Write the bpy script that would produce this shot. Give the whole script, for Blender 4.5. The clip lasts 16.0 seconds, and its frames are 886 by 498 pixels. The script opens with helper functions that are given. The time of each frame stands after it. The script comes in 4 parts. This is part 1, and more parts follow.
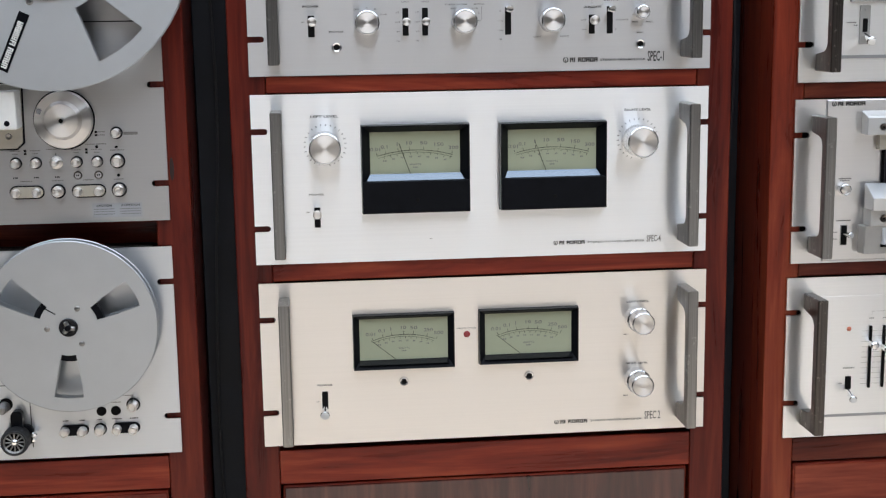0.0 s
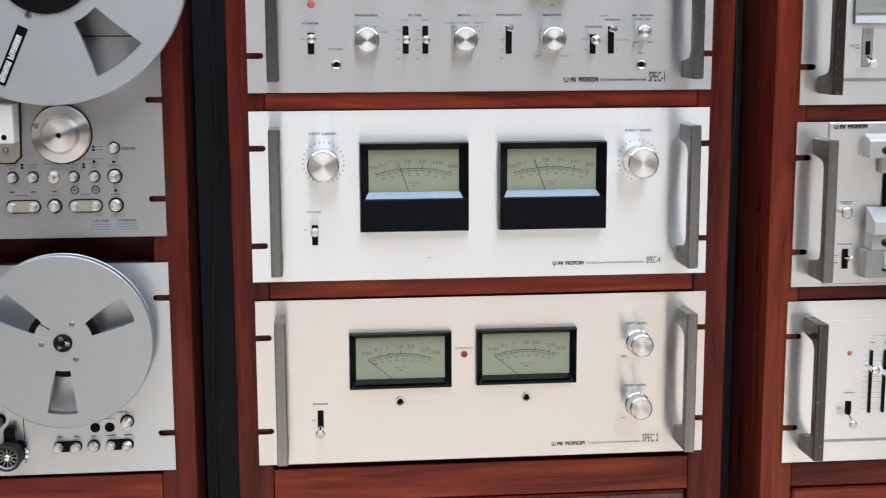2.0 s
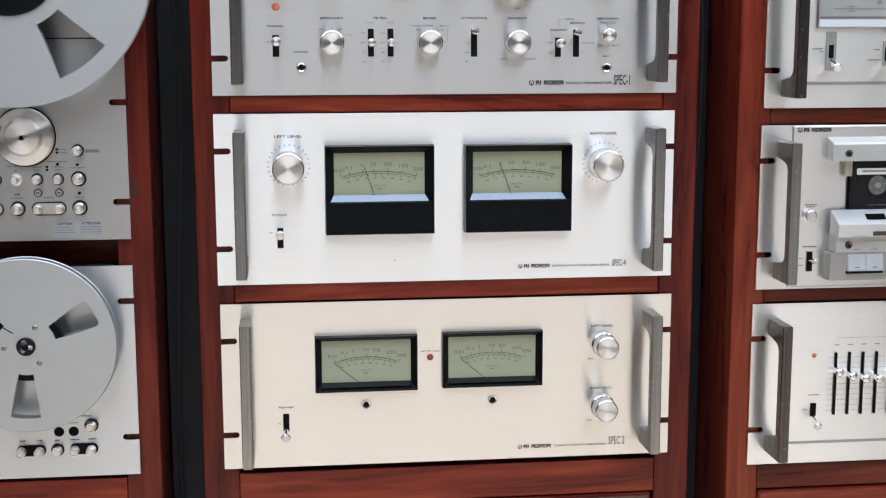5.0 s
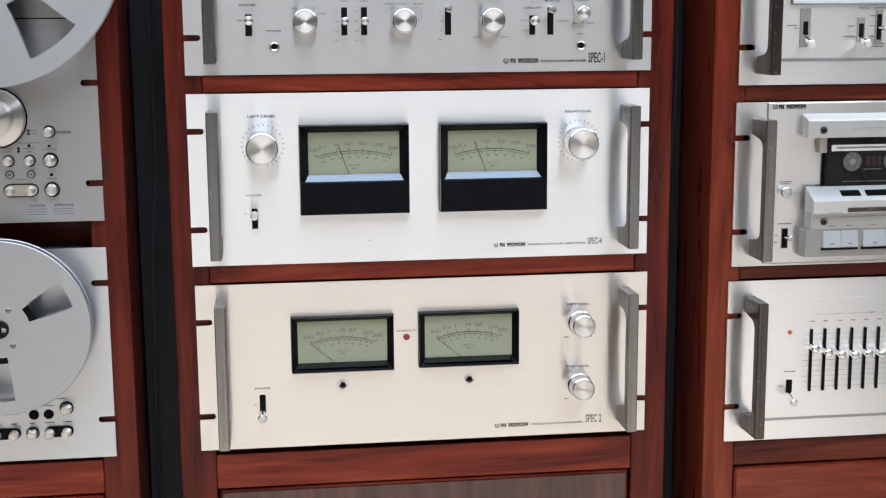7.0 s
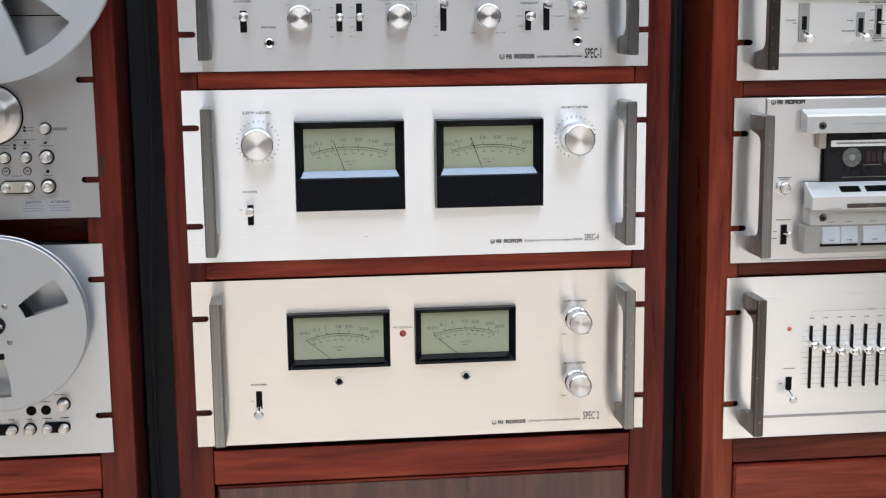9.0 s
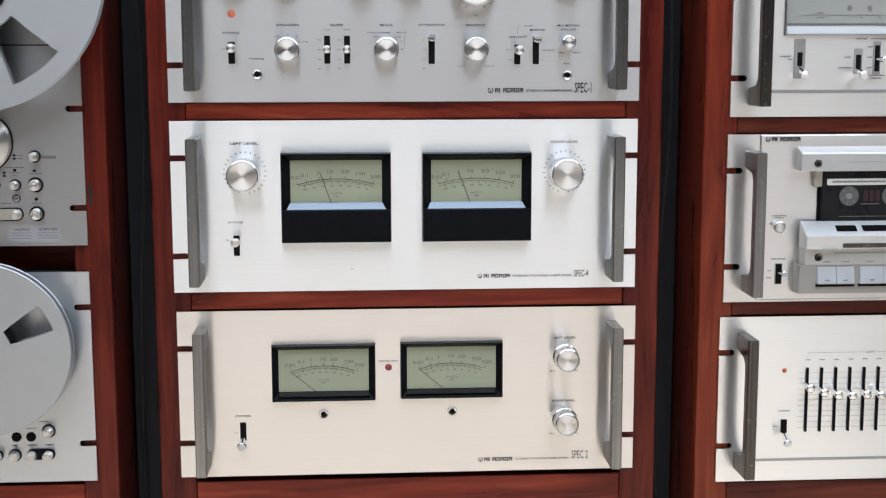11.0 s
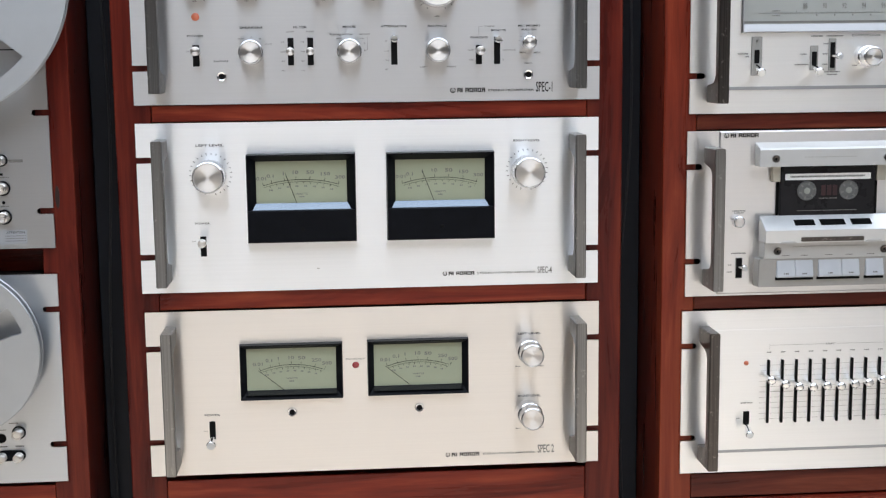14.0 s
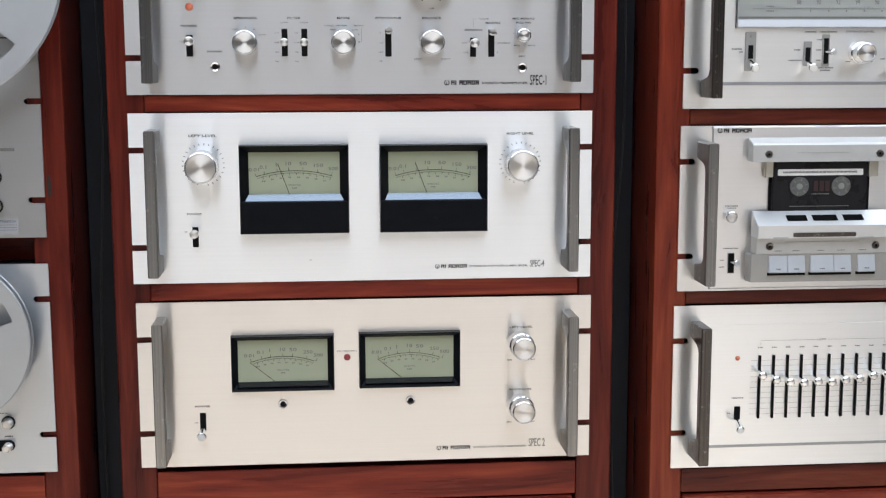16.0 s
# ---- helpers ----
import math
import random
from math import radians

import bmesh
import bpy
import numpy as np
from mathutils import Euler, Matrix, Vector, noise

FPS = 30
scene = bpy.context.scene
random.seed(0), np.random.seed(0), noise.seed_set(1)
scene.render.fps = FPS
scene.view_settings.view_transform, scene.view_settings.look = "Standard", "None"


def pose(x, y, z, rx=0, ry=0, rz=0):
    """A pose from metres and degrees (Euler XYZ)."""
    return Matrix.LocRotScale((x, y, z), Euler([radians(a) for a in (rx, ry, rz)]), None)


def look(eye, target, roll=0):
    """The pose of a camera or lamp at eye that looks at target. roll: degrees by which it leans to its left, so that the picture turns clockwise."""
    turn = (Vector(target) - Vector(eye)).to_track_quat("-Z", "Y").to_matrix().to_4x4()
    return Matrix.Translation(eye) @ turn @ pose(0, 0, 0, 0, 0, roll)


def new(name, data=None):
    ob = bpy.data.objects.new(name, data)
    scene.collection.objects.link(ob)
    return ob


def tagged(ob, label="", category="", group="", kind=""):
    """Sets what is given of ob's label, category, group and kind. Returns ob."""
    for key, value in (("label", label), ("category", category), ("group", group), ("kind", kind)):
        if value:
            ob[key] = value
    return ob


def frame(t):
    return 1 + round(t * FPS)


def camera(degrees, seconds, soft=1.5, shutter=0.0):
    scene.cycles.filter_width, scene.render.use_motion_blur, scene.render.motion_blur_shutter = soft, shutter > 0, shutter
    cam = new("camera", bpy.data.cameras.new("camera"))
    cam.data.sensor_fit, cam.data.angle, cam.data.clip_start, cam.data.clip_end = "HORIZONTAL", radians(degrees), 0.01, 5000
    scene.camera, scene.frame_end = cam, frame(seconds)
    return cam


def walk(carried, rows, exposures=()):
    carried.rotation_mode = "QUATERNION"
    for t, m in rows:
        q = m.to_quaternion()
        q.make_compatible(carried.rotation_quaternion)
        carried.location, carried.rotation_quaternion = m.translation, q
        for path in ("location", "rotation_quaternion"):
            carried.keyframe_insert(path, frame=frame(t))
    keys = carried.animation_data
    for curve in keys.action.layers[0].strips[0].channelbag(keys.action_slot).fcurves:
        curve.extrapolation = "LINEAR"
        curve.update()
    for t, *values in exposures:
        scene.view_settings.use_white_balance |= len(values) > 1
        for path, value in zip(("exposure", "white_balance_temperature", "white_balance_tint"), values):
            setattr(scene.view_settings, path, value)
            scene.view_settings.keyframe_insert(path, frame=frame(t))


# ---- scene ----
cam = camera(37.40, 16.0, 1.25)
PATH = [
    (0, (-0.1796, -1.3536, 1.5126), (0.0163, 0.6057, 1.1620), -0.85),
    (0.5, (-0.1758, -1.3440, 1.5114), (0.0245, 0.6155, 1.1648), -0.45),
    (1, (-0.1738, -1.3436, 1.5118), (0.0217, 0.6186, 1.1780), -0.25),
    (1.5, (-0.1724, -1.3446, 1.5121), (0.0188, 0.6197, 1.1886), -0.24),
    (2, (-0.1717, -1.3460, 1.5119), (0.0176, 0.6187, 1.1891), -0.24),
    (2.5, (-0.1708, -1.3463, 1.5117), (0.0209, 0.6173, 1.1838), -0.35),
    (3, (-0.1694, -1.3480, 1.5122), (0.0283, 0.6153, 1.1860), -0.17),
    (3.5, (-0.1665, -1.3495, 1.5124), (0.0388, 0.6155, 1.2014), -0.02),
    (6, (-0.1554, -1.3432, 1.5082), (0.0899, 0.6136, 1.1755), -0.30),
    (6.5, (-0.1536, -1.3415, 1.5070), (0.1031, 0.6123, 1.1650), -0.31),
    (7, (-0.1518, -1.3453, 1.5073), (0.0974, 0.6091, 1.1633), -0.41),
    (7.5, (-0.1503, -1.3448, 1.5074), (0.0956, 0.6097, 1.1615), -0.45),
    (8, (-0.1464, -1.3447, 1.5068), (0.1009, 0.6092, 1.1584), -0.35),
    (8.5, (-0.1391, -1.3465, 1.5062), (0.0974, 0.6081, 1.1547), -0.53),
    (11, (-0.0469, -1.3439, 1.4999), (0.0774, 0.6309, 1.2091), -0.11),
    (11.5, (-0.0371, -1.3539, 1.5009), (0.0785, 0.6224, 1.2170), -0.26),
    (12, (-0.0333, -1.3581, 1.5013), (0.0888, 0.6184, 1.2211), -0.22),
    (12.5, (-0.0308, -1.3597, 1.5016), (0.1021, 0.6160, 1.2210), -0.31),
    (13, (-0.0314, -1.3590, 1.5013), (0.1045, 0.6163, 1.2190), -0.46),
    (13.5, (-0.0314, -1.3628, 1.5016), (0.1055, 0.6122, 1.2178), -0.56),
    (14, (-0.0318, -1.3623, 1.5007), (0.1222, 0.6104, 1.2093), -0.66),
    (14.5, (-0.0340, -1.3639, 1.4997), (0.1428, 0.6064, 1.2055), -0.62),
    (15, (-0.0346, -1.3637, 1.4978), (0.1523, 0.6056, 1.2025), -0.30),
    (15.5, (-0.0355, -1.3634, 1.4956), (0.1367, 0.6075, 1.2027), -0.20),
    (16, (-0.0360, -1.3615, 1.4929), (0.1354, 0.6097, 1.2014), -0.14),
]
walk(cam, [(t, look(eye, target, roll)) for t, eye, target, roll in PATH],
     [(0, -0.12), (1, -0.02), (3, 0.03), (7, 0.05), (8.5, 0.05), (11, 0.0), (16, 0.0)])

# ---- light: daylight from assumed openings out of view, in the roof over the racks and behind the camera ----
world = bpy.data.worlds.new("daylight")
scene.world = world
world.use_nodes = True
wn = world.node_tree.nodes
sky = wn.new("ShaderNodeTexSky")
sky.sky_type = "NISHITA"
sky.sun_disc = False
sky.sun_elevation, sky.sun_rotation = radians(60), radians(10)
wn["Background"].inputs["Strength"].default_value = 0.12
world.node_tree.links.new(sky.outputs[0], wn["Background"].inputs["Color"])

sun_data = bpy.data.lights.new("sun", "SUN")
sun_data.energy, sun_data.angle, sun_data.color = 5.0, radians(0.5), (1.0, 0.95, 0.88)
sun = new("sun", sun_data)
sun.matrix_world = look((1.0, 3.6, 10.0), (0.0, -2.0, 0.0))


def area_lamp(name, eye, target, w, h, watts, colour):
    data = bpy.data.lights.new(name, "AREA")
    data.shape, data.size, data.size_y, data.energy, data.color = "RECTANGLE", w, h, watts, colour
    ob = new(name, data)
    ob.matrix_world = look(eye, target)
    return ob


WINDOW_X0, WINDOW_X1, WINDOW_Z0, WINDOW_Z1 = -0.95, 2.5, 0.08, 1.12
# Lamp in an unseen opening, sized to brighten centre and right panels.
area_lamp("opening_light", (0.775, -4.08, 0.6), (0.775, 0.0, 0.6), 3.4, 1.0, 5.5, (1.0, 0.95, 0.91))
# assumed roof opening over the racks, out of view
ROOF = (-1.7, 1.9, -2.3, 0.35)
area_lamp("roof_light", (0.1, -0.975, 2.72), (0.1, -0.975, 0.0), 3.5, 2.55, 84.0, (0.83, 0.905, 1.0))


# ---- materials ----
def material(name, colour=(0.5, 0.5, 0.5), rough=0.5, metal=0.0):
    m = bpy.data.materials.new(name)
    m.use_nodes = True
    b = m.node_tree.nodes["Principled BSDF"]
    b.inputs["Base Color"].default_value = (*colour, 1)
    b.inputs["Roughness"].default_value = rough
    b.inputs["Metallic"].default_value = metal
    return m, m.node_tree.nodes, m.node_tree.links, b


def coords(nodes, links, scale):
    tc = nodes.new("ShaderNodeTexCoord")
    mp = nodes.new("ShaderNodeMapping")
    mp.inputs["Scale"].default_value = scale
    links.new(tc.outputs["Object"], mp.inputs["Vector"])
    return tc, mp


def noise_tex(nodes, links, mp, scale, detail=4.0, rough=0.55):
    n = nodes.new("ShaderNodeTexNoise")
    n.inputs["Scale"].default_value = scale
    n.inputs["Detail"].default_value = detail
    n.inputs["Roughness"].default_value = rough
    links.new(mp.outputs[0], n.inputs["Vector"])
    return n


def ramp(nodes, links, source, stops):
    r = nodes.new("ShaderNodeValToRGB")
    els = r.color_ramp.elements
    while len(els) < len(stops):
        els.new(0.5)
    for e, (p, c) in zip(els, stops):
        e.position, e.color = p, (*c, 1)
    links.new(source, r.inputs[0])
    return r


def ranged(nodes, links, source, lo, hi):
    r = nodes.new("ShaderNodeMapRange")
    r.inputs["To Min"].default_value, r.inputs["To Max"].default_value = lo, hi
    links.new(source, r.inputs["Value"])
    return r


def bumped(nodes, links, b, source, strength, distance):
    bp = nodes.new("ShaderNodeBump")
    bp.inputs["Strength"].default_value, bp.inputs["Distance"].default_value = strength, distance
    links.new(source, bp.inputs["Height"])
    links.new(bp.outputs[0], b.inputs["Normal"])


def brushed(name, colour, rough, aniso, along=(0, 0, 1), streak=(3, 3, 560), spread=0.016, wear=0.0):
    """Metal brushed in one direction: reflections smear across the grain."""
    m, n, l, b = material(name, colour, rough, 1.0)
    tc, mp = coords(n, l, streak)
    fine = noise_tex(n, l, mp, 1.0, 4.0, 0.6)
    tc2, mp2 = coords(n, l, (1, 1, 1))
    cloud = noise_tex(n, l, mp2, 9.0, 4.0)
    c = ramp(n, l, fine.outputs[0], [(0.3, tuple(v * (1 - spread) for v in colour)), (0.7, tuple(min(1, v * (1 + spread)) for v in colour))])
    l.new(c.outputs[0], b.inputs["Base Color"])
    rr = ranged(n, l, cloud.outputs[0], rough - 0.008, rough + 0.012)
    l.new(rr.outputs[0], b.inputs["Roughness"])
    if wear:
        spots = noise_tex(n, l, mp2, 140.0, 6.0, 0.7)
        mask = ramp(n, l, spots.outputs[0], [(0.60, (0, 0, 0)), (0.66, (1, 1, 1))])
        mx = n.new("ShaderNodeMix")
        mx.data_type = "RGBA"
        l.new(mask.outputs[0], mx.inputs["Factor"])
        l.new(c.outputs[0], mx.inputs["A"])
        mx.inputs["B"].default_value = (*(min(1, v * (1 + wear)) for v in colour), 1)
        l.new(mx.outputs["Result"], b.inputs["Base Color"])
    b.inputs["Anisotropic"].default_value = aniso
    if along:
        v = n.new("ShaderNodeCombineXYZ")
        for k in range(3):
            v.inputs[k].default_value = along[k]
    else:
        # grain along the upright bar, whichever way a face looks
        geo = n.new("ShaderNodeNewGeometry")
        v = n.new("ShaderNodeVectorMath")
        v.operation = "CROSS_PRODUCT"
        l.new(geo.outputs["Normal"], v.inputs[0])
        v.inputs[1].default_value = (0, 0.02, 1)
    l.new(v.outputs[0], b.inputs["Tangent"])
    if wear:
        bumped(n, l, b, fine.outputs[0], 0.02, 0.0004)
    return m


def spun(name, colour, rough):
    """Lathe-turned metal: rings about the knob's axis, so the gloss forms rays."""
    m, n, l, b = material(name, colour, rough, 1.0)
    tc = n.new("ShaderNodeTexCoord")
    s = n.new("ShaderNodeVectorMath")
    s.operation = "MULTIPLY"
    s.inputs[1].default_value = (1, 0, 1)
    l.new(tc.outputs["Object"], s.inputs[0])
    nrm = n.new("ShaderNodeVectorMath")
    nrm.operation = "NORMALIZE"
    l.new(s.outputs[0], nrm.inputs[0])
    l.new(nrm.outputs[0], b.inputs["Tangent"])
    ln = n.new("ShaderNodeVectorMath")
    ln.operation = "LENGTH"
    l.new(s.outputs[0], ln.inputs[0])
    w = n.new("ShaderNodeTexNoise")
    w.noise_dimensions = "1D"
    w.inputs["Scale"].default_value = 2500.0
    l.new(ln.outputs["Value"], w.inputs["W"])
    bumped(n, l, b, w.outputs[0], 0.05, 0.0002)
    b.inputs["Anisotropic"].default_value = 1.0
    return m


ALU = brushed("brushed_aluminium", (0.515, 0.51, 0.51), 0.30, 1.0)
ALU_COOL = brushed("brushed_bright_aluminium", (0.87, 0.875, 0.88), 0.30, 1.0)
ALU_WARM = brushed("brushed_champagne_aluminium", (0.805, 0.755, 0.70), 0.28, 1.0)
# ALU_GREY and ALU_LIGHT: the left decks' darker reflection put into the base colour.
ALU_GREY = brushed("brushed_grey_aluminium", (0.42, 0.42, 0.426), 0.32, 0.85)
ALU_PALE = brushed("matt_pale_aluminium", (0.90, 0.885, 0.86), 0.30, 0.85)
ALU_MID = brushed("brushed_deck_aluminium", (0.82, 0.80, 0.785), 0.28, 0.85)
ALU_LIGHT = brushed("brushed_light_grey_aluminium", (0.63, 0.65, 0.675), 0.33, 0.85)
ALU_WHITE = brushed("matt_white_aluminium", (0.95, 0.943, 0.93), 0.30, 0.9)
REEL = brushed("anodised_reel_aluminium", (0.51, 0.53, 0.55), 0.48, 0.3, streak=(40, 40, 40), spread=0.02)
STEEL = brushed("brushed_handle_steel", (0.36, 0.352, 0.34), 0.40, 0.9, along=None, streak=(900, 300, 5), spread=0.2, wear=0.5)
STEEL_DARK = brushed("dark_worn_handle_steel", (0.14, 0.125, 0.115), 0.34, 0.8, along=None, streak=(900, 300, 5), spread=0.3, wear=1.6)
SPUN = spun("spun_aluminium", (0.88, 0.845, 0.81), 0.38)
CHROME = material("polished_chrome", (0.88, 0.88, 0.88), 0.10, 1.0)[0]
SATIN = brushed("satin_knob_side", (0.82, 0.82, 0.83), 0.17, 0.3, along=(0, 1, 0), streak=(60, 900, 60), spread=0.05)
# Blue in the base colour adds to the sky that the meter ledges reflect.
SKY_LEDGE = brushed("sky_tinted_ledge", (0.17, 0.20, 0.235), 0.25, 0.0, streak=(5, 5, 5), spread=0.01)


def plain(name, colour, rough, amount=0.12, scale=60.0, bump=0.0, metal=0.0, gloss=0.5):
    m, n, l, b = material(name, colour, rough, metal)
    b.inputs["Specular IOR Level"].default_value = gloss
    tc, mp = coords(n, l, (1, 1, 1))
    g = noise_tex(n, l, mp, scale, 5.0)
    c = ramp(n, l, g.outputs[0], [(0.3, tuple(v * (1 - amount) for v in colour)), (0.7, tuple(min(1, v * (1 + amount)) for v in colour))])
    l.new(c.outputs[0], b.inputs["Base Color"])
    r = ranged(n, l, g.outputs[0], rough * 0.85, min(1, rough * 1.15))
    l.new(r.outputs[0], b.inputs["Roughness"])
    if bump:
        bumped(n, l, b, g.outputs[0], bump, 0.001)
    return m


BLACK = plain("black_plastic", (0.005, 0.0055, 0.0075), 0.30, 0.2, 90, gloss=0.07)
BLACK_GLOSS = plain("gloss_black_plastic", (0.008, 0.008, 0.01), 0.16, 0.2, 40)
RUBBER = plain("black_rubber", (0.02, 0.02, 0.021), 0.6, 0.2, 200)
# Also painted shade: black pieces stand for the dark inside slots and holes.
SLOT = plain("slot_black", (0.006, 0.006, 0.006), 0.7, 0.2, 80, gloss=0.1)
DIAL = plain("meter_card", (0.36, 0.385, 0.27), 0.6, 0.04, 25)
INK = plain("printed_ink", (0.02, 0.019, 0.018), 0.55, 0.1, 200, gloss=0.2)
INK_GREY = plain("grey_ink", (0.17, 0.165, 0.155), 0.55, 0.1, 200)
INK_PALE = plain("pale_line_ink", (0.42, 0.41, 0.39), 0.55, 0.05, 200)
WHITE = plain("white_print", (0.78, 0.77, 0.74), 0.5, 0.04, 100)
RED = plain("red_lens", (0.30, 0.045, 0.045), 0.25, 0.1, 100)
ORANGE = plain("orange_lens", (0.62, 0.16, 0.08), 0.3, 0.1, 100)
DIAL_GREY = plain("tuner_dial_card", (0.34, 0.35, 0.33), 0.5, 0.05, 20)
STICKER = plain("grey_sticker", (0.35, 0.36, 0.38), 0.45, 0.04, 60)
SAND = plain("sand_metal", (0.50, 0.47, 0.40), 0.4, 0.06, 60, metal=0.6)
CASS = plain("smoked_cassette_shell", (0.014, 0.013, 0.014), 0.28, 0.2, 50, gloss=0.15)
CASS_REEL = plain("cassette_hub_grey", (0.11, 0.11, 0.105), 0.5, 0.08, 90)
CASS_RED = plain("cassette_red_print", (0.030, 0.009, 0.010), 0.5, 0.1, 90)
BACKDARK = plain("dark_back_wall_paint", (0.022, 0.024, 0.028), 0.7, 0.3, 6, 0.1)
CABLE = plain("cable_sheath", (0.02, 0.021, 0.024), 0.45, 0.15, 50)
# Tone of the added gap fillers, set to the shade between the racks.
GAP_FILL = plain("dark_gap_fill", (0.010, 0.0130, 0.0195), 0.5, 0.35, 14, 0.05, gloss=0.35)
BLUE = plain("blue_label", (0.03, 0.20, 0.52), 0.4, 0.05, 60)
CHASSIS = plain("black_chassis_sheet", (0.014, 0.014, 0.015), 0.5, 0.2, 30)
BUTTON = plain("satin_key", (0.60, 0.625, 0.66), 0.36, 0.03, 60, metal=0.3)
PALE = plain("pale_satin_silver", (0.74, 0.75, 0.755), 0.38, 0.02, 50, metal=0.75)
PALE_GREY = plain("satin_grey_silver", (0.56, 0.555, 0.54), 0.36, 0.03, 50, metal=0.35)
HUB_PALE = plain("pale_hub_plastic", (0.24, 0.25, 0.22), 0.5, 0.05, 90)
BLOCK_GREY = plain("satin_block_grey", (0.37, 0.36, 0.34), 0.40, 0.05, 60, metal=0.3)
STAIN = plain("dark_wood_stain", (0.018, 0.005, 0.004), 0.5, 0.4, 300)
# Grey strip colour for the dark reflection band low on two panels.
REFLECTION_BAND = brushed("grey_reflection_band", (0.42, 0.425, 0.44), 0.4, 0.5)


def wood(name, dark, mid, light, rough, along, gloss=0.2):
    """Red-stained hardwood, lacquered: long fibres, broad figure, small pores."""
    m, n, l, b = material(name, mid, rough)
    b.inputs["Specular IOR Level"].default_value = gloss
    fibre = (4, 40, 40) if along == "x" else (40, 40, 4)
    pore = (14, 260, 260) if along == "x" else (260, 260, 14)
    tc, mp = coords(n, l, fibre)
    info = n.new("ShaderNodeObjectInfo")
    off = n.new("ShaderNodeVectorMath")
    off.operation = "MULTIPLY_ADD"
    off.inputs[1].default_value = (13, 17, 19)
    l.new(info.outputs["Random"], off.inputs[0])
    l.new(tc.outputs["Object"], off.inputs[2])
    l.new(off.outputs[0], mp.inputs["Vector"])
    figure = noise_tex(n, l, mp, 1.0, 6.0, 0.6)
    figure.inputs["Distortion"].default_value = 0.9
    tc2, mp2 = coords(n, l, pore)
    pores = noise_tex(n, l, mp2, 1.0, 3.0)
    mix = n.new("ShaderNodeMath")
    mix.operation = "MULTIPLY_ADD"
    mix.inputs[1].default_value = 0.28
    l.new(pores.outputs[0], mix.inputs[0])
    l.new(figure.outputs[0], mix.inputs[2])
    c = ramp(n, l, mix.outputs[0], [(0.42, dark), (0.62, mid), (0.84, light)])
    l.new(c.outputs[0], b.inputs["Base Color"])
    r = ranged(n, l, figure.outputs[0], rough - 0.07, rough + 0.1)
    l.new(r.outputs[0], b.inputs["Roughness"])
    bumped(n, l, b, mix.outputs[0], 0.08, 0.0008)
    return m


WOOD_V = wood("mahogany_upright", (0.044, 0.0044, 0.0030), (0.100, 0.0112, 0.0066), (0.165, 0.026, 0.0125), 0.28, "z")
WOOD_LIGHT = wood("light_mahogany_upright", (0.085, 0.011, 0.0060), (0.19, 0.028, 0.013), (0.28, 0.058, 0.024), 0.28, "z")
WOOD_DEEP = wood("deep_brown_rail", (0.045, 0.0070, 0.0045), (0.105, 0.0175, 0.0098), (0.18, 0.042, 0.020), 0.28, "x")
WOOD_H = wood("mahogany_rail", (0.078, 0.0080, 0.0048), (0.195, 0.0235, 0.0115), (0.32, 0.058, 0.024), 0.28, "x")
WOOD_DOOR = wood("mahogany_door", (0.075, 0.011, 0.008), (0.175, 0.028, 0.016), (0.30, 0.062, 0.030), 0.22, "x")
WOOD_FIELD = wood("dark_figured_field", (0.028, 0.0075, 0.006), (0.062, 0.016, 0.012), (0.11, 0.032, 0.022), 0.16, "z", 0.6)
FLOOR = plain("warm_floor", (0.70, 0.64, 0.565), 0.5, 0.12, 3, 0.05)
SIDE = plain("dark_unseen_side_wall", (0.08, 0.072, 0.068), 0.8, 0.1, 4, 0.03)
PAINT = plain("room_paint", (0.22, 0.225, 0.235), 0.8, 0.03, 4, 0.03)
CEIL = plain("ceiling_paint", (0.78, 0.79, 0.80), 0.85, 0.03, 4, 0.03)
PAVING = plain("outdoor_ground", (0.34, 0.33, 0.31), 0.85, 0.2, 2, 0.1)


# ---- mesh helpers ----
PLACE = {}


def thing(name, x, y, z, label, category, group=""):
    ob = new(name)
    ob.empty_display_size = 0.05
    ob.location = (x, y, z)
    PLACE[ob.name] = Vector((x, y, z))
    return tagged(ob, label, category, group)


def mesh_of(name, bm, mat, smooth=False):
    bmesh.ops.recalc_face_normals(bm, faces=bm.faces)
    me = bpy.data.meshes.new(name)
    bm.to_mesh(me)
    bm.free()
    me.materials.append(mat)
    if smooth:
        me.polygons.foreach_set("use_smooth", [True] * len(me.polygons))
        me.set_sharp_from_angle(angle=radians(35))
    return me


def part(name, bm, mat, parent=None, label="", at=(0, 0, 0), smooth=False):
    me = bm if isinstance(bm, bpy.types.Mesh) else mesh_of(name, bm, mat, smooth)
    ob = new(name, me)
    here = Vector(at)
    ob.location = here
    PLACE[ob.name] = here
    if parent is not None:
        ob.parent = parent
        ob.location = here - PLACE[parent.name]
    return tagged(ob, label)


def setting(name, bm, mat, label, category):
    ob = new(name, mesh_of(name, bm, mat))
    return tagged(ob, label, category, "", "structure")


def box(x0, x1, y0, y1, z0, z1, bevel=0.0, bm=None):
    own = bm is None
    bm = bm or bmesh.new()
    vs = bmesh.ops.create_cube(bm, size=1.0)["verts"]
    for v in vs:
        v.co = (x0 + (v.co.x + 0.5) * (x1 - x0), y0 + (v.co.y + 0.5) * (y1 - y0), z0 + (v.co.z + 0.5) * (z1 - z0))
    if bevel and own:
        bmesh.ops.bevel(bm, geom=list(bm.edges), offset=bevel, segments=2, profile=0.5, affect="EDGES")
    return bm


